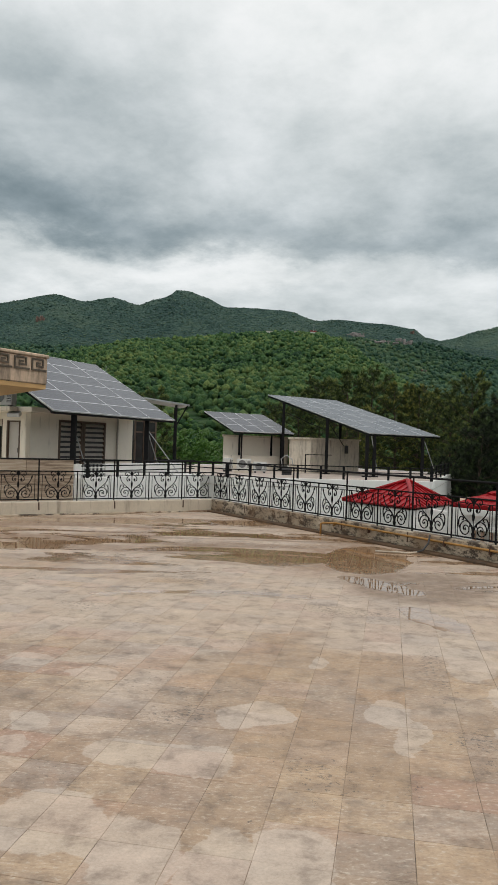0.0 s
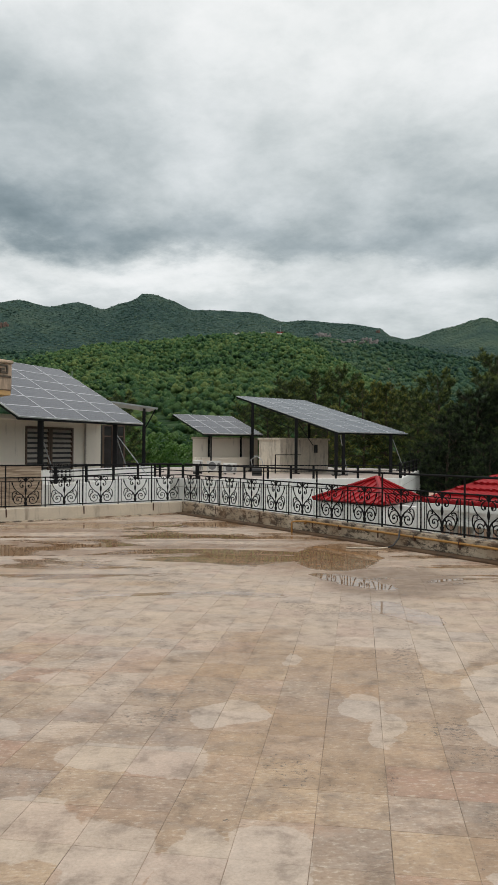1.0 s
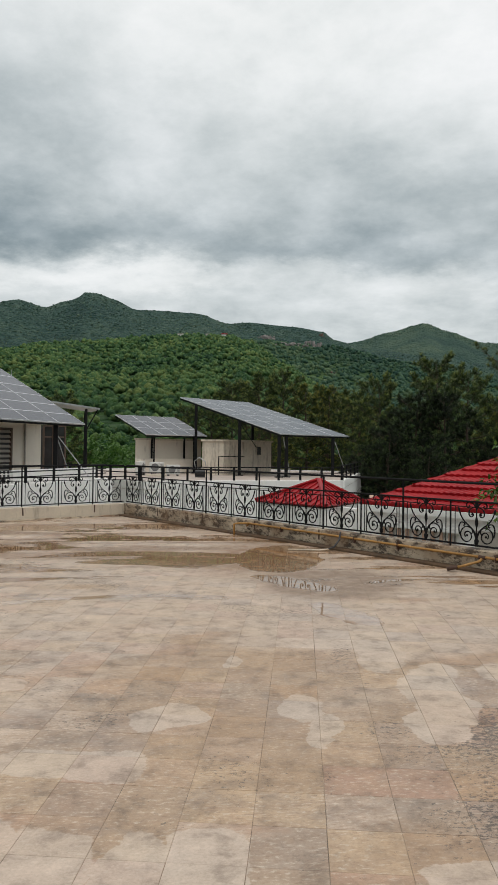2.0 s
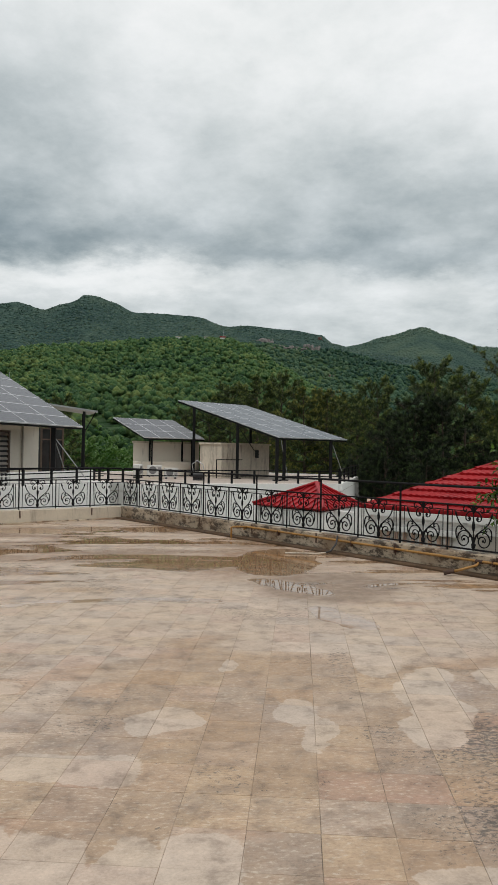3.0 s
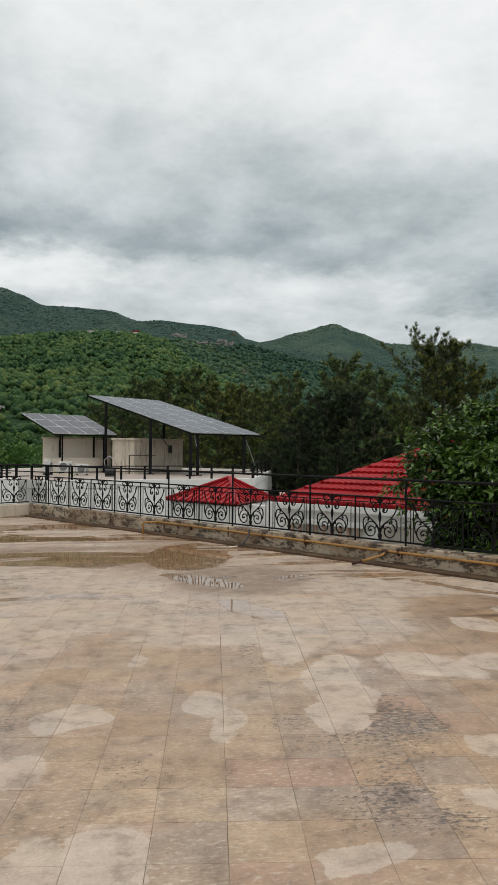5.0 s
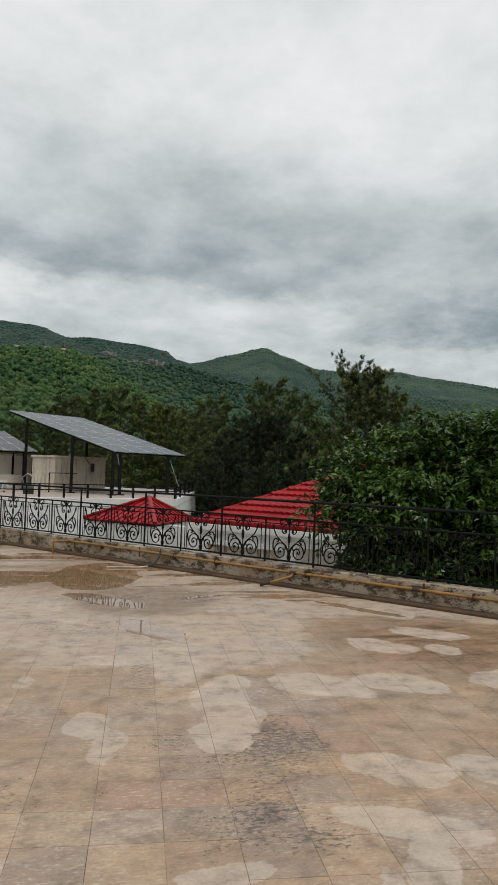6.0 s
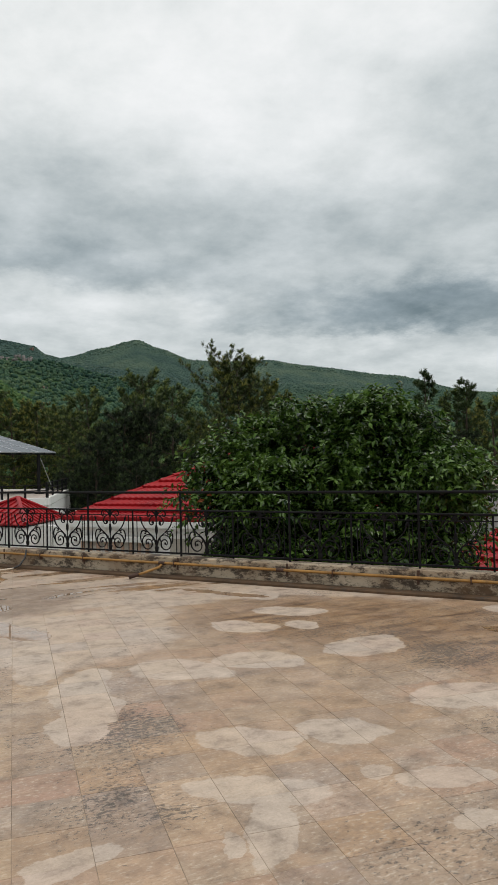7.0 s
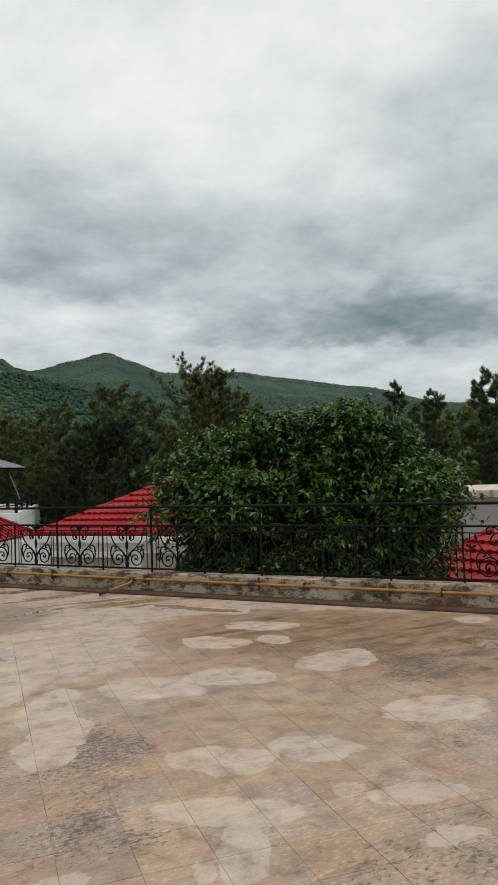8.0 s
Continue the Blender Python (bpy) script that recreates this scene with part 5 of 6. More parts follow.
N_AZ, N_R = 900, 96
az_g = np.linspace(-180, 180, N_AZ, endpoint=False)
r_g = np.sort(np.concatenate([[9.0], np.geomspace(30, 4200, N_R - 5), [900.0, 1500.0, 2500.0, 3300.0]]))
AZ, R = np.meshgrid(np.radians(az_g), r_g)
LX, LY = np.sin(AZ) * R, np.cos(AZ) * R
LZ = land_height(LX, LY)
rough_ = np.zeros_like(LZ)
for i in range(N_R):
    if r_g[i] > 160:
        a = min(1.0, (r_g[i] - 160) / 300)
        for crest in (900, 1500, 2500, 3300):
            a *= 1 - 0.8 * math.exp(-((r_g[i] - crest) / (0.10 * crest)) ** 2)
        for j in range(N_AZ):
            p = Vector((LX[i, j], LY[i, j], 0))
            rough_[i, j] = a * (0.14 * (0.35 - abs(noise.noise(p / 330))) + 0.05 * noise.noise(p / 200) + 0.022 * noise.noise(p / 75) + 0.004 * noise.noise(p / 22)) * max(0.0, LZ[i, j] - GROUND)
LZ = LZ + rough_ * np.where(np.abs(rough_) > 0, 0.9, 0)
idx = np.arange(N_R * N_AZ).reshape(N_R, N_AZ)
nx = np.roll(idx, -1, axis=1)
quads = np.stack([idx[:-1], nx[:-1], nx[1:], idx[1:]], -1).reshape(-1, 4)
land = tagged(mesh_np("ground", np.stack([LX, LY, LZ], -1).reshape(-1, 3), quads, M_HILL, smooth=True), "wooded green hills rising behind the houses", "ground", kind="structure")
ctr_v = np.stack([np.append(LX[0], 0), np.append(LY[0], 0), np.append(LZ[0], GROUND)], -1)
ctr_f = np.array([[N_AZ, (k + 1) % N_AZ, k] for k in range(N_AZ)])
tagged(mesh_np("ground_inner", ctr_v, ctr_f, M_GROUND), "grassy ground under the houses", "ground", kind="structure")


# ---- forest canopy over the hills, one sheet of crowns a hill ----
def ico(level):
    bm = bmesh.new()
    bmesh.ops.create_icosphere(bm, subdivisions=level, radius=1.0)
    v = np.array([q.co[:] for q in bm.verts])
    f = np.array([[q.index for q in fc_.verts] for fc_ in bm.faces])
    bm.free()
    return v, f


def height_at(x, y):
    """The land's height on its grid."""
    r, a = np.hypot(x, y), (np.degrees(np.arctan2(x, y)) + 180) % 360
    i = np.clip(np.searchsorted(r_g, r) - 1, 1, N_R - 2)
    tr = (r - r_g[i]) / (r_g[i + 1] - r_g[i])
    fj = a / (360 / N_AZ)
    j = np.floor(fj).astype(int) % N_AZ
    ta = fj - np.floor(fj)
    j1 = (j + 1) % N_AZ
    return (LZ[i, j] * (1 - ta) + LZ[i, j1] * ta) * (1 - tr) + (LZ[i + 1, j] * (1 - ta) + LZ[i + 1, j1] * ta) * tr


def canopy(name, label, count, r_lo, r_hi, a_lo, a_hi, size, lobes, mat, rng, flat=0.95):
    """Crowns over a stretch of hill; each crown is a heap of lobes."""
    az = rng.uniform(a_lo, a_hi, count)
    r = np.sqrt(rng.uniform(r_lo ** 2, r_hi ** 2, count)) if r_hi < 1000 else rng.uniform(r_lo, r_hi, count)
    x, y = np.sin(np.radians(az)) * r, np.cos(np.radians(az)) * r
    z = height_at(x, y)
    v, f = ico(1)
    s = rng.uniform(*size, count) * rng.uniform(0.75, 1.25, count)
    at = np.stack([x, y, z + 0.45 * s * flat], -1)
    if lobes > 1:
        off = rng.normal(0, 1, (count, lobes, 3))
        off /= np.linalg.norm(off, axis=-1, keepdims=True)
        off[..., 2] = np.abs(off[..., 2]) * 0.9 - 0.1
        off *= (0.72 * s)[:, None, None] * rng.uniform(0.6, 1.1, (count, lobes, 1))
        at = (at[:, None] + off).reshape(-1, 3)
        s = (s[:, None] * rng.uniform(0.32, 0.60, (count, lobes))).reshape(-1)
    n = len(s)
    jit = 1 + rng.uniform(-0.32, 0.30, (n, len(v)))
    V = v[None] * jit[..., None] * s[:, None, None] * np.array([1, 1, flat])
    V = V + at[:, None]
    Fc = f[None] + (np.arange(n) * len(v))[:, None, None]
    ob = mesh_np(name, V.reshape(-1, 3), Fc.reshape(-1, 3), mat, smooth=True)
    return tagged(ob, label, "forest", kind="stuff")


rng = np.random.default_rng(5)
canopy("forest_near", "dense green broadleaf forest on the near hill", 7600, 170, 640, -30, 60, (2.0, 4.0), 6, M_CROWN, rng)
canopy("forest_crest", "dense green forest up to the near crest", 12500, 620, 960, -30, 60, (2.2, 4.4), 3, M_CROWN, rng)
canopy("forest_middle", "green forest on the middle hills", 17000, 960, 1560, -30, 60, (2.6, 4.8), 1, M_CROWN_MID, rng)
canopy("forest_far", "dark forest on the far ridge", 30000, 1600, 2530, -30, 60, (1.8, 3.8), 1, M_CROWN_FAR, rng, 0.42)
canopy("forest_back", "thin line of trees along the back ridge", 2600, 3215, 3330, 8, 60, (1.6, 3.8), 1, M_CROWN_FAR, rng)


# bare rock in the wooded slopes
def outcrop(name, label, az, slope, w, h, blocks, mat, seed):
    rg = np.random.default_rng(seed)
    rr = np.arange(200.0, 2600.0, 10.0)
    zz = height_at(np.sin(math.radians(az)) * rr, np.cos(math.radians(az)) * rr)
    hit = np.nonzero((zz - 1.55) / rr > slope)[0]
    r = rr[hit[0]] if len(hit) else 2450.0
    t = thing(name, label, "rock")
    v, f = ico(2)
    for k in range(blocks):
        u = rg.uniform(-1, 1)
        p = polar(az + math.degrees(u * w / r), r + rg.uniform(-8, 8))
        z = float(height_at(np.array([p.x]), np.array([p.y]))[0])
        s = np.array([0.28 * w, 5.0, 0.5 * h]) * rg.uniform(0.4, 1.0) * (1.1 - 0.5 * abs(u))
        q = np.sign(v) * np.abs(v) ** 0.6 * (1 + rg.uniform(-0.25, 0.25, (len(v), 1)))
        mesh_np("boulder", q * s + np.array([p.x, p.y, z + rg.uniform(-0.2, 0.5) * h]), f, mat, t)
    return t


outcrop("rock_scar", "bare reddish earth scar on the wooded ridge", -16.1, 0.153, 13, 24, 14, M_SCAR, 3)
outcrop("rock_cliff", "pale grey cliff band below the far ridge", 8.0, 0.150, 26, 15, 16, M_ROCK, 4)
outcrop("rock_cliff", "broken grey cliff band among trees", 9.9, 0.141, 34, 8, 16, M_ROCK, 5)
outcrop("rock_cliff", "short grey cliff among trees", 11.6, 0.141, 16, 12, 10, M_ROCK, 6)
outcrop("rock_outcrop", "brown bare rock on the ridge end", 12.3, 0.154, 9, 12, 7, M_SCAR, 7)
outcrop("rock_scar", "dull reddish gully scar in the middle hill", 13.1, 0.103, 6, 10, 6, M_SCAR, 8)

# lookout on the crest: a red and white pavilion with a mast
lo_x, lo_y = polar(4.7, 880).xy
lo_z = float(height_at(np.array([lo_x]), np.array([lo_y]))[0])
lk = thing("hilltop_lookout", "tiny red and white lookout with a mast on the crest", "building", pose(lo_x, lo_y, lo_z + 3) @ Matrix.Scale(0.55, 4))
part("hut", box((-6, -3, -6), (6, 3, 3.5), None, 0.2), M_WHITE, lk)
part("roof", box((-7, -4, 3.502), (7, 4, 5.5), None, 0.3), M_RED, lk)
part("mast", tube([(1, 0, 5.5), (1, 0, 20)], 0.35, 6, 0.15), M_STEEL, lk)
for az, d, w in ((1.3, 880, 3.5), (3.4, 890, 2)):
    bx, by = polar(az, d).xy
    bz = float(height_at(np.array([bx]), np.array([by]))[0])
    hh = thing("hilltop_house", "tiny white house on the wooded crest", "house", pose(bx, by, bz + 1.5))
    part("wall", box((-w, -3, -6), (w, 3, 2)), M_WHITE, hh)
    part("roof", box((-w - 0.5, -3.5, 2.002), (w + 0.5, 3.5, 2.6)), M_SHED, hh)


# ---- trees ----
def tufts(centres, dirs, count, length, width, rng):
    """Needle sprays: thin blades that fan out round each centre."""
    n = len(centres)
    d = dirs[:, None] * 0.7 + rng.normal(0, 0.55, (n, count, 3))
    d /= np.linalg.norm(d, axis=-1, keepdims=True)
    L = length * rng.uniform(0.6, 1.2, (n, count, 1))
    side = np.cross(d, rng.normal(0, 1, (n, count, 3)))
    side /= np.linalg.norm(side, axis=-1, keepdims=True) + 1e-9
    c = np.repeat(centres[:, None], count, 1)
    tri = np.stack([c - side * width * 0.4, c + side * width * 0.4, c + d * L + side * width * 0.25, c + d * L - side * width * 0.25], 2)
    return tri.reshape(-1, 3), np.arange(n * count * 4).reshape(-1, 4)


def pine(label, h, spread, bare, mat, tip_mat, seed, limbs=46, blade=16, length=0.34, width=0.055, taper=0.60, twigs=2, group="pines behind the houses"):
    """A long-needled pine at the origin: tapered trunk, whorled limbs, and on their twigs upturned brushes of needles."""
    rg = np.random.default_rng(seed)
    t = thing("pine_tree", label, "tree", None, group)
    lean = rg.normal(0, 0.02 * h, 2)
    trunk = [(lean[0] * s * s + 0.1 * math.sin(5 * s + seed), lean[1] * s * s, h * s) for s in np.linspace(0, 1, 9)]
    bm = tube(trunk, 0.016 * h, 8, 0.03)
    cen, dr_, ends, end_d = [], [], [], []
    for k in range(limbs):
        s = bare + (0.98 - bare) * (k + rg.uniform(0, 0.9)) / limbs
        q = (s - bare) / (1 - bare)
        reach = spread * (1.05 - q) ** taper * (0.45 + 0.55 * min(1, q * 3.2)) * rg.uniform(0.55, 1.15)
        a = k * 2.4 + rg.uniform(-0.5, 0.5)
        base = Vector((lean[0] * s * s, lean[1] * s * s, h * s))
        out = Vector((math.cos(a), math.sin(a), 0))
        rise_ = reach * (rg.uniform(0.02, 0.30) + 0.55 * q)
        tip = base + out * reach + Vector((0, 0, rise_))
        midp = base.lerp(tip, 0.5) + Vector((0, 0, -0.09 * reach))
        add_tube(bm, [base, midp, tip], 0.006 * h * (1.1 - q), 5, 0.018, cap=False)
        stops = 3 + int(4 * reach / spread)
        for n in range(stops):
            u = 0.34 + 0.68 * (n + rg.uniform(0.2, 0.8)) / stops
            p = midp.lerp(tip, u * 2 - 1) if u > 0.5 else base.lerp(midp, u * 2)
            for w in range(twigs if u < 0.9 else 3):
                d = np.array(out) * rg.uniform(0.2, 0.9) + rg.normal(0, 0.65, 3) * np.array([1, 1, 0.25]) + np.array([0, 0, rg.uniform(0.35, 0.9)])
                d /= np.linalg.norm(d)
                ln = rg.uniform(0.10, 0.22) * spread * (1.1 - 0.35 * u)
                e = np.array(p) + d * ln
                if w == 0:
                    add_tube(bm, [p, Vector(e)], 0.022, 3, 0.010, cap=False)
                for g in (0.62, 1.0):
                    cen.append(np.array(p) + d * ln * g + rg.normal(0, 0.07, 3))
                    dr_.append(d * np.array([0.8, 0.8, 1.0]) + np.array([0, 0, 0.25]))
                ends.append(cen[-1] + d * 0.10 + np.array([0, 0, 0.05]))
                end_d.append(d * 0.6 + np.array([0, 0, 1.0]))
    for g in range(14):
        cen.append(np.array(trunk[-1]) - np.array([0, 0, 0.11 * g]) + rg.normal(0, 0.05 + 0.02 * g, 3) * np.array([1, 1, 0.3]))
        dr_.append(np.array([0, 0, 1.0]))
    part("trunk", bm, M_BARK, t, smooth=True)
    v, f = tufts(np.array(cen), np.array(dr_), blade, length, width, rg)
    mesh_np("crown", v, f, mat, t)
    v, f = tufts(np.array(ends), np.array(end_d), 13, length * 0.9, width, rg)
    mesh_np("new_growth", v, f, tip_mat, t, "pale young needle tips")
    return t


def set_at(t, az, d, turn=0, s=1.0):
    p = polar(az, d)
    z = float(height_at(np.array([p.x]), np.array([p.y]))[0])
    t.matrix_basis = pose(p.x, p.y, z - 0.1, 0, 0, turn) @ Matrix.Scale(s, 4)
    return t


def again(src, az, d, turn, s, label=""):
    p = polar(az, d)
    z = float(height_at(np.array([p.x]), np.array([p.y]))[0])
    c = copy_thing(src, pose(p.x, p.y, z - 0.1, 0, 0, turn))
    c.scale = (s, s, s * random.uniform(0.96, 1.05))
    return tagged(c, label)


pine_a = set_at(pine("olive-green long-needled pine with an open crown", 15.5, 3.5, 0.30, M_PINE, M_TIP, 11, 42, 26, 0.30, 0.045, 0.5, 2), 7.5, 68)
pine_b = set_at(pine("yellowing long-needled pine with a full crown", 14.5, 3.3, 0.28, M_PINE_WARM, M_TIP_WARM, 12, 42, 26, 0.30, 0.045, 0.5, 2), 11.2, 66)
pine_c = set_at(pine("tall open pine standing above its neighbours", 17.8, 5.2, 0.26, M_PINE_OLIVE, M_TIP, 13, 52, 24, 0.30, 0.040, 0.40, 2), 26.5, 62)
pine_d = set_at(pine("dark dense conifer with deep shade in its needle colour", 12.3, 3.1, 0.10, M_PINE_DARK, M_TIP_DARK, 14, 54, 32, 0.26, 0.036, 0.55, 2), 19.4, 46)
pine_e = set_at(pine("slim tall pine with a ragged top", 17.0, 1.9, 0.4, M_PINE, M_TIP_DARK, 15, 30, 22, 0.30, 0.04, 0.5, 2), 42.6, 70)
for az, d, tn, s in ((17.0, 54, 33, 0.88), (23.4, 50, 140, 0.90), (21.4, 54, 61, 1.03), (3.9, 72, 40, 0.9), (5.6, 75, 120, 1.0), (9.3, 74, 200, 1.02), (13.6, 78, 300, 0.98), (15.3, 64, 20, 0.88), (2.2, 80, 77, 0.85), (44.8, 74, 140, 0.98), (49.6, 62, 210, 1.02), (53, 66, 10, 1.0), (-7.2, 60, 60, 0.80)):
    again(pine_a, az, d, tn, s)
for az, d, tn, s in ((8.6, 61, 50, 0.82), (12.9, 70, 160, 1.0), (14.6, 74, 250, 0.95), (6.6, 84, 20, 1.1), (28.5, 61, 80, 1.20), (30.3, 62, 190, 1.06), (24.8, 58, 310, 0.85), (47.6, 58, 35, 0.93), (16.8, 70, 5, 0.9)):
    again(pine_b, az, d, tn, s)
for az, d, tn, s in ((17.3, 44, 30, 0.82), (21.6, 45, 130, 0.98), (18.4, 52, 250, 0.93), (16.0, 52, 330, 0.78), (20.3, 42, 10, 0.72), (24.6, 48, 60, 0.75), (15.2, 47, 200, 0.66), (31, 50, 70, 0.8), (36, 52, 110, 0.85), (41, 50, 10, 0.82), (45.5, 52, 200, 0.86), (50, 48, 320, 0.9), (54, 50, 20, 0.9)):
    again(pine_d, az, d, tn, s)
again(pine_e, 45.2, 72, 90, 0.97)
again(pine_e, 49.0, 60, 200, 0.89)


def leaves(points, dirs, length, width, rng):
    """Folded leaves: two quads on a midrib, at points with pointing dirs."""
    n = len(points)
    d = dirs / (np.linalg.norm(dirs, axis=1, keepdims=True) + 1e-9)
    upv = rng.normal(0, 0.55, (n, 3)) + np.array([0, 0, 1.0])
    side = np.cross(d, upv)
    side /= np.linalg.norm(side, axis=1, keepdims=True) + 1e-9
    nrm = np.cross(side, d)
    L = (length * rng.uniform(0.65, 1.25, n))[:, None]
    W = (width * rng.uniform(0.75, 1.2, n))[:, None]
    base, tip = points, points + d * L - nrm * L * 0.12
    m1 = points + d * L * 0.48 - nrm * L * 0.0
    wing = nrm * W * 0.28
    a, b = m1 + side * W * 0.5 + wing, m1 - side * W * 0.5 + wing
    v = np.stack([base, m1, tip, a, b], 1).reshape(-1, 3)
    k = (np.arange(n) * 5)[:, None]
    f = np.concatenate([k + np.array([[0, 3, 1]]), k + np.array([[3, 2, 1]]), k + np.array([[0, 1, 4]]), k + np.array([[4, 1, 2]])])
    return v, f


def leafy_tree(name, label, category, blobs, stem_base, shoots, per, leaf_l, leaf_w, mat, seed, tip_mat=None, shoot_len=0.5, stems=7):
    """Limbs from a base into lobes of crown; shoots start in the lobes' outer shells and carry alternate leaves."""
    rg = np.random.default_rng(seed)
    t = thing(name, label, category)
    bm = bmesh.new()
    sb = Vector(stem_base)
    for c, rad in blobs:
        c = Vector(c)
        k = sb.lerp(c, 0.55) + Vector(rg.normal(0, 0.15, 3))
        add_tube(bm, [sb + Vector(rg.normal(0, 0.12, 3)) * 0.8, sb.lerp(k, 0.6), k, c], 0.07 * (c - sb).length ** 0.3, 6, 0.02, cap=False)
        for _ in range(stems):
            e = c + Vector(rg.normal(0, 1, 3)).normalized() * Vector(rad).length * 0.5
            add_tube(bm, [k.lerp(c, 0.7), (k + e) / 2 + Vector((0, 0, 0.1)), e], 0.022, 4, 0.006, cap=False)
    part("limb", bm, M_LIMB, t, smooth=True)
    vol = np.array([r[0] * r[1] * r[2] for _, r in blobs]) ** 0.67
    P, D, T = [], [], []
    for (c, rad), w in zip(blobs, vol / vol.sum()):
        n = int(shoots * w)
        u = rg.normal(0, 1, (n, 3))
        u /= np.linalg.norm(u, axis=1, keepdims=True)
        rr = rg.uniform(0.40, 1.0, n) ** 0.5 + (rg.uniform(0, 1, n) < 0.05) * rg.uniform(0, 0.22, n)
        s0 = np.array(c) + u * np.array(rad) * rr[:, None] * (1 + 0.12 * rg.normal(0, 1, (n, 1)))
        sd = u * 0.8 + np.array([0, 0, 0.75]) + rg.normal(0, 0.35, (n, 3))
        sd /= np.linalg.norm(sd, axis=1, keepdims=True)
        ln = shoot_len * rg.uniform(0.5, 1.3, n)
        for k in range(per):
            q = (k + 0.5) / per
            p = s0 + sd * (ln * q)[:, None] + np.array([0, 0, -1.0]) * (0.25 * ln * q * q)[:, None]
            o = np.cross(sd, rg.normal(0, 1, (n, 3)))
            o /= np.linalg.norm(o, axis=1, keepdims=True) + 1e-9
            dd_ = o * 0.9 + sd * 0.5 + np.array([0, 0, -0.25])
            P.append(p)
            D.append(dd_)
            T.append((rr > 0.9) & (q > 0.55) & (rg.uniform(0, 1, n) < 0.5))
    P, D, T = np.concatenate(P), np.concatenate(D), np.concatenate(T)
    for nm, sel, mt in (("foliage", ~T, mat), ("young_foliage", T, tip_mat or mat)):
        if sel.any():
            v, f = leaves(P[sel], D[sel], leaf_l, leaf_w, rg)
            mesh_np(nm, v, f, mt, t)
    return t


BD = 12.6
MASSES = [(polar(33.6, BD, 0.95), (1.10, 1.1, 1.35), 9), (polar(31.3, BD - 0.3, 0.6), (0.90, 1.0, 1.2), 7), (polar(29.9, BD - 0.4, -0.2), (0.50, 0.7, 0.85), 3), (polar(36.8, BD, 0.88), (1.15, 1.1, 1.45), 9),
          (polar(41.0, BD - 0.2, 0.92), (1.1, 1.0, 1.40), 9), (polar(44.6, BD - 0.5, 1.05), (0.62, 0.8, 1.0), 6), (polar(35.0, BD - 0.4, -0.5), (1.35, 0.5, 0.85), 6), (polar(40.5, BD - 0.4, -0.4), (1.1, 0.45, 0.7), 5), (polar(31.9, BD - 0.4, -0.7), (0.7, 0.5, 0.7), 3), (polar(35.0, BD - 0.2, 2.20), (0.22, 0.25, 0.42), 1), (polar(44.2, BD - 0.8, -0.4), (0.6, 0.5, 0.6), 2)]
lobe_rng = np.random.default_rng(77)
BUSH = []
for c, rad, n in MASSES:
    BUSH.append((c, tuple(0.62 * q for q in rad)))
    for k in range(n):
        d = lobe_rng.normal(0, 1, 3) + np.array([0, 0, 0.45])
        d[1] -= 0.5
        d /= np.linalg.norm(d)
        q = lobe_rng.uniform(0.30, 0.52)
        BUSH.append((c + Vector((d[0] * rad[0] * 0.82, d[1] * rad[1] * 0.82, d[2] * rad[2] * 0.82)), (q, q, q * 0.85)))
bush = leafy_tree("leafy_tree", "broad glossy-leaved green tree growing beyond the railing", "tree", BUSH, polar(35, BD, -3.5), 8600, 11, 0.128, 0.064, M_BUSH, 21, M_BUSHTIP, 0.42, 2)
bush_trunk = tube([polar(35, BD, GROUND - 0.2), polar(35.2, BD, -5), polar(35, BD, -3.3)], 0.22, 10, 0.16)
part("trunk", bush_trunk, M_LIMB, bush, smooth=True)
# orange leaves; most stand in for the red roof behind, glimpsed through gaps
rg = np.random.default_rng(8)
rl = np.array([[*(polar(a, BD - 1.0, z) + Vector(rg.normal(0, 0.09, 3)))] for a, z in ((27.4, 1.05), (27.9, 0.98), (28.4, 0.86), (28.8, 0.98), (29.3, 0.90), (29.7, 0.95), (28.1, 0.78), (31.8, 1.45), (33.9, 1.2)) for _ in range(2)])
v, f = leaves(rl, rg.normal(0, 1, (len(rl), 3)), 0.13, 0.07, rg)
mesh_np("orange_foliage", v, f, M_RUSTLEAF, bush, "orange leaves, partly standing in for red roof glimpses")

# bright broadleaf trees in the gap between the houses
for k, (az, d, z, r) in enumerate(((-3.2, 62, -1.0, 2.8), (-5.2, 66, -0.2, 3.0), (-1.0, 70, -0.5, 3.0), (1.2, 74, 0.5, 3.2), (-7.8, 70, 0.5, 3.0))):
    c = polar(az, d, z)
    lobes = [(c + Vector(o), (r * q, r * q, r * q * 0.8)) for o, q in (((0, 0, 0), 1.0), ((-2.2, 0.5, -1.2), 0.8), ((2.1, -0.4, -0.9), 0.8), ((0.5, -0.8, 1.3), 0.6), ((-0.8, 0, -3.0), 1.0), ((1.5, 0, -3.2), 0.9))]
    tr = leafy_tree("broadleaf_tree", "bright green broadleaf tree between the houses", "tree", lobes, polar(az, d, GROUND + 2), 620, 9, 0.42, 0.24, M_GREEN, 40 + k, None, 0.9, 3)
    part("trunk", tube([polar(az, d, GROUND - 0.3), polar(az, d, GROUND + 2.2)], 0.25, 8, 0.2), M_LIMB, tr)

# ---- the paving: single tiles near the viewer, the rest as one sheet ----
TILE, T_AZ, T_ORG = 0.305, radians(10.76), Vector((0.774, 3.272, 0))
EX, EY = Vector((math.cos(T_AZ), -math.sin(T_AZ), 0)), Vector((math.sin(T_AZ), math.cos(T_AZ), 0))
inv_long = F_LONG.inverted()


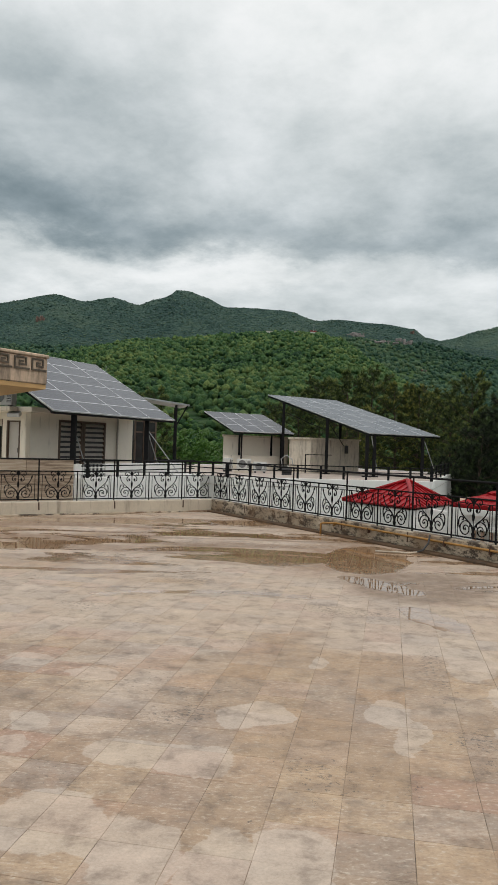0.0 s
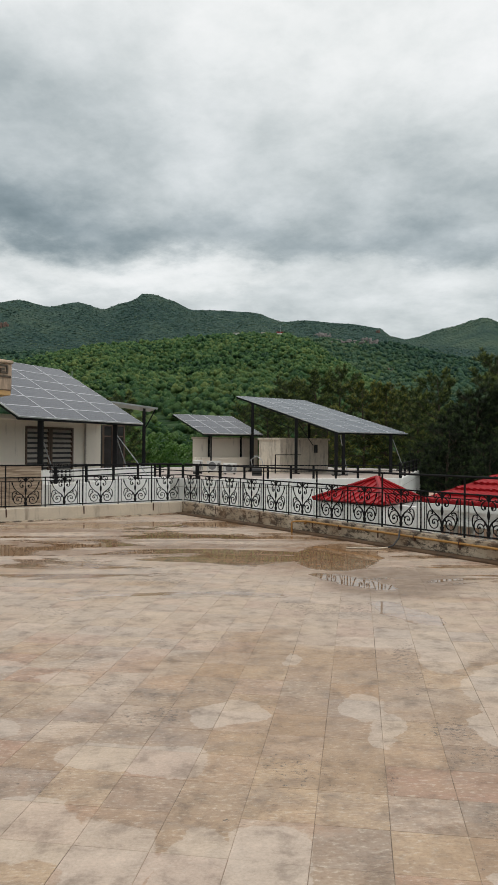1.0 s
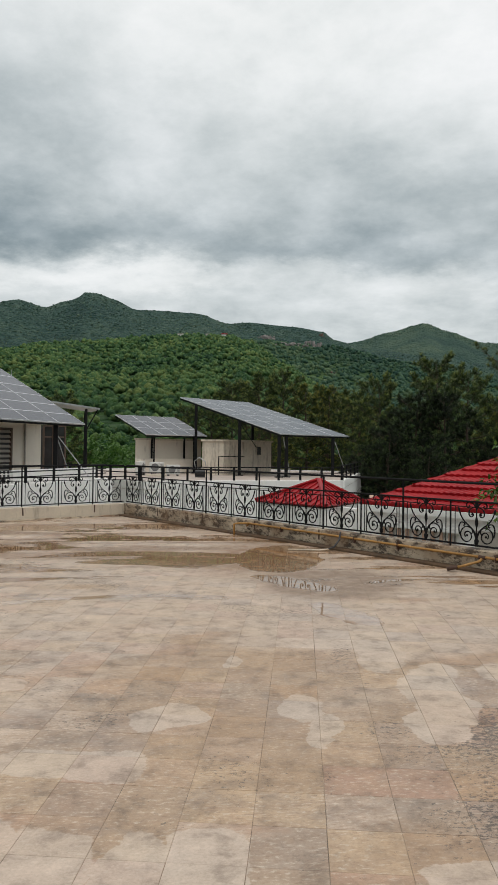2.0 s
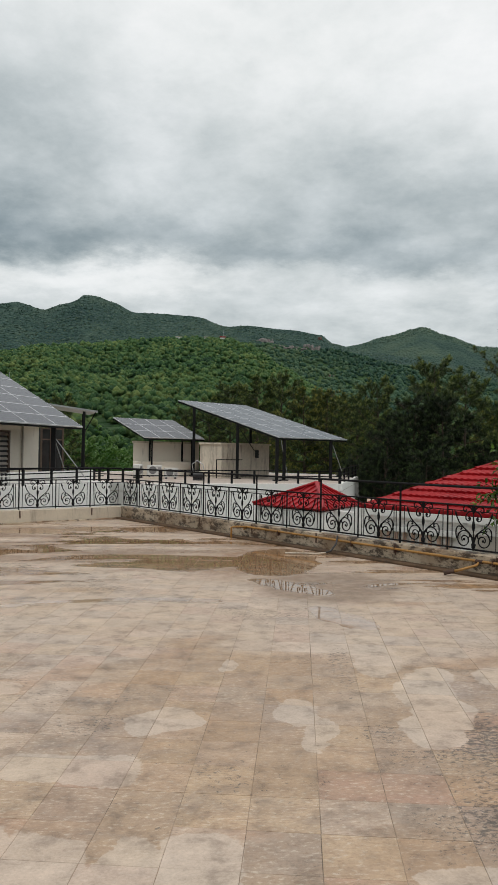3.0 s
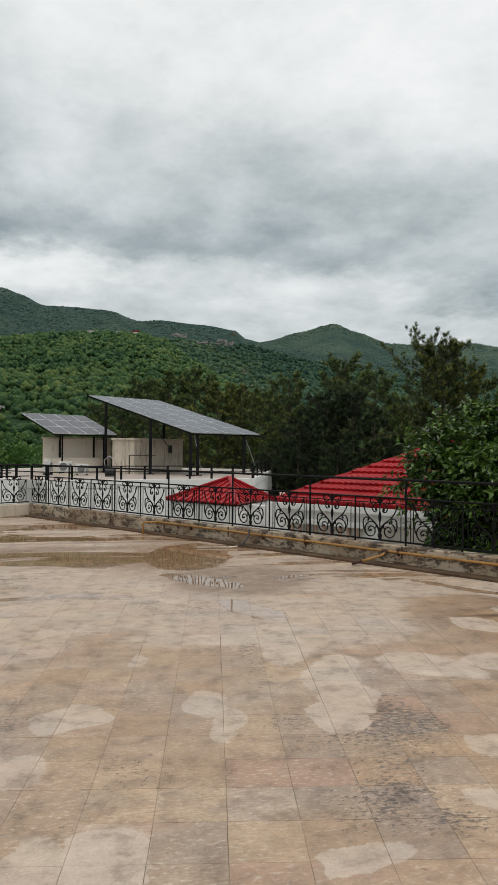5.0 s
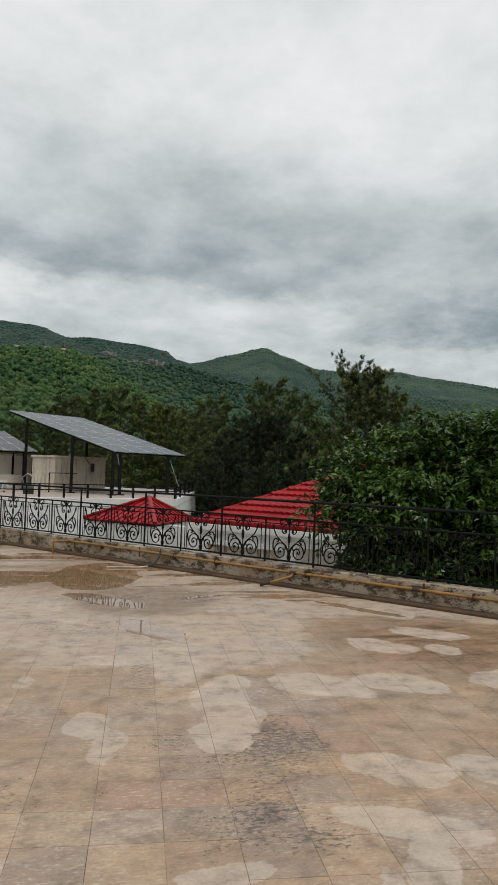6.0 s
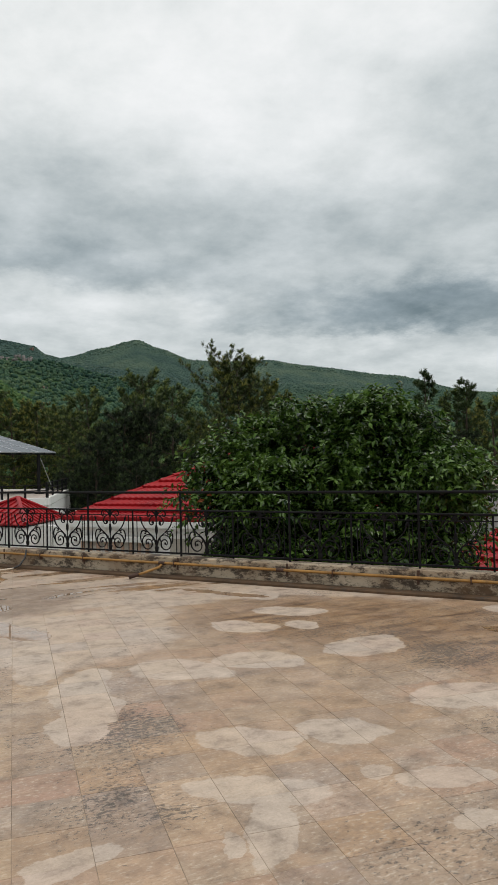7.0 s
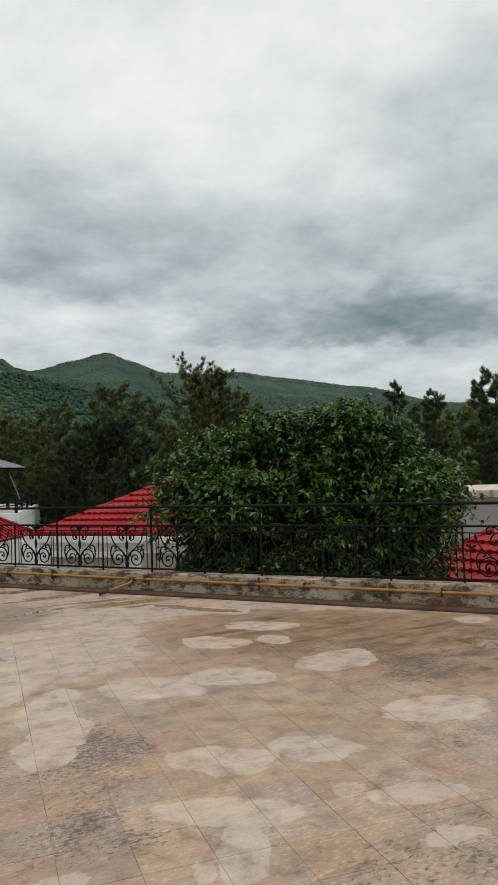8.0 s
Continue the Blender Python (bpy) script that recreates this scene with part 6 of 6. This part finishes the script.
def tile_mesh(kind):
    g = 0.0007 + 0.0005 * (kind % 3)
    wide = (0.0022, 0.0016, 0.0030)[kind % 3] if kind > 2 else g
    bm = box((wide, 0.0007 + 0.0007 * (kind % 2), -0.012), (TILE - g, TILE - 0.0008, 0.0), None)
    es = [e for e in bm.edges if all(v.co.z > -0.001 for v in e.verts)]
    bmesh.ops.bevel(bm, geom=es, offset=0.0006, segments=1, affect="EDGES", profile=0.5)
    me = bpy.data.meshes.new("tile")
    bm.to_mesh(me)
    bm.free()
    me.materials.append(M_TILE)
    return me


kinds = [tile_mesh(k) for k in range(6)]
OPEN_JOINTS = (0, 2, 6, 9)     # columns whose joint has lost its grout
TM = Matrix.Rotation(-T_AZ, 4, "Z")
rnd = random.Random(3)
near_t, rest = [], []
for i in range(-70, 80):
    for j in range(-45, 60):
        c = T_ORG + EX * ((i + 0.5) * TILE) + EY * ((j + 0.5) * TILE)
        q = inv_long @ c
        if not (0.0 < q.x < LONG_RUN - 0.1 and -SHORT_RUN + 0.1 < q.y < -0.02):
            continue
        if -4 <= i < 10 and -3 <= j < 18:
            near_t.append((i, j))
        else:
            rest.append((i, j))
for i, j in near_t:
    o = T_ORG + EX * (i * TILE) + EY * (j * TILE)
    m = Matrix.Translation((o.x, o.y, rnd.uniform(-0.0008, 0.0))) @ TM @ pose(0, 0, 0, rnd.uniform(-0.08, 0.08), rnd.uniform(-0.08, 0.08))
    share("tile", kinds[rnd.randrange(3) + (3 if i in OPEN_JOINTS and rnd.random() < 0.75 else 0)], m, floor)
tv = np.array([v.co[:] for v in kinds[1].vertices])
tf = [list(p.vertices) for p in kinds[1].polygons]
rot = np.array(TM.to_3x3())
vv = tv @ rot.T
V, Q = [], []
for n, (i, j) in enumerate(rest):
    o = T_ORG + EX * (i * TILE) + EY * (j * TILE)
    V.append(vv + np.array([o.x, o.y, rnd.uniform(-0.0008, 0.0)]))
    Q.extend([[a + n * len(tv) for a in p] for p in tf])
me = bpy.data.meshes.new("paving")
me.from_pydata(np.concatenate(V).tolist(), [], Q)
me.materials.append(M_TILE)
pv = new("paving", me)
pv.parent = floor
tagged(pv, "pale damp travertine tiles laid in a grid", kind="stuff")
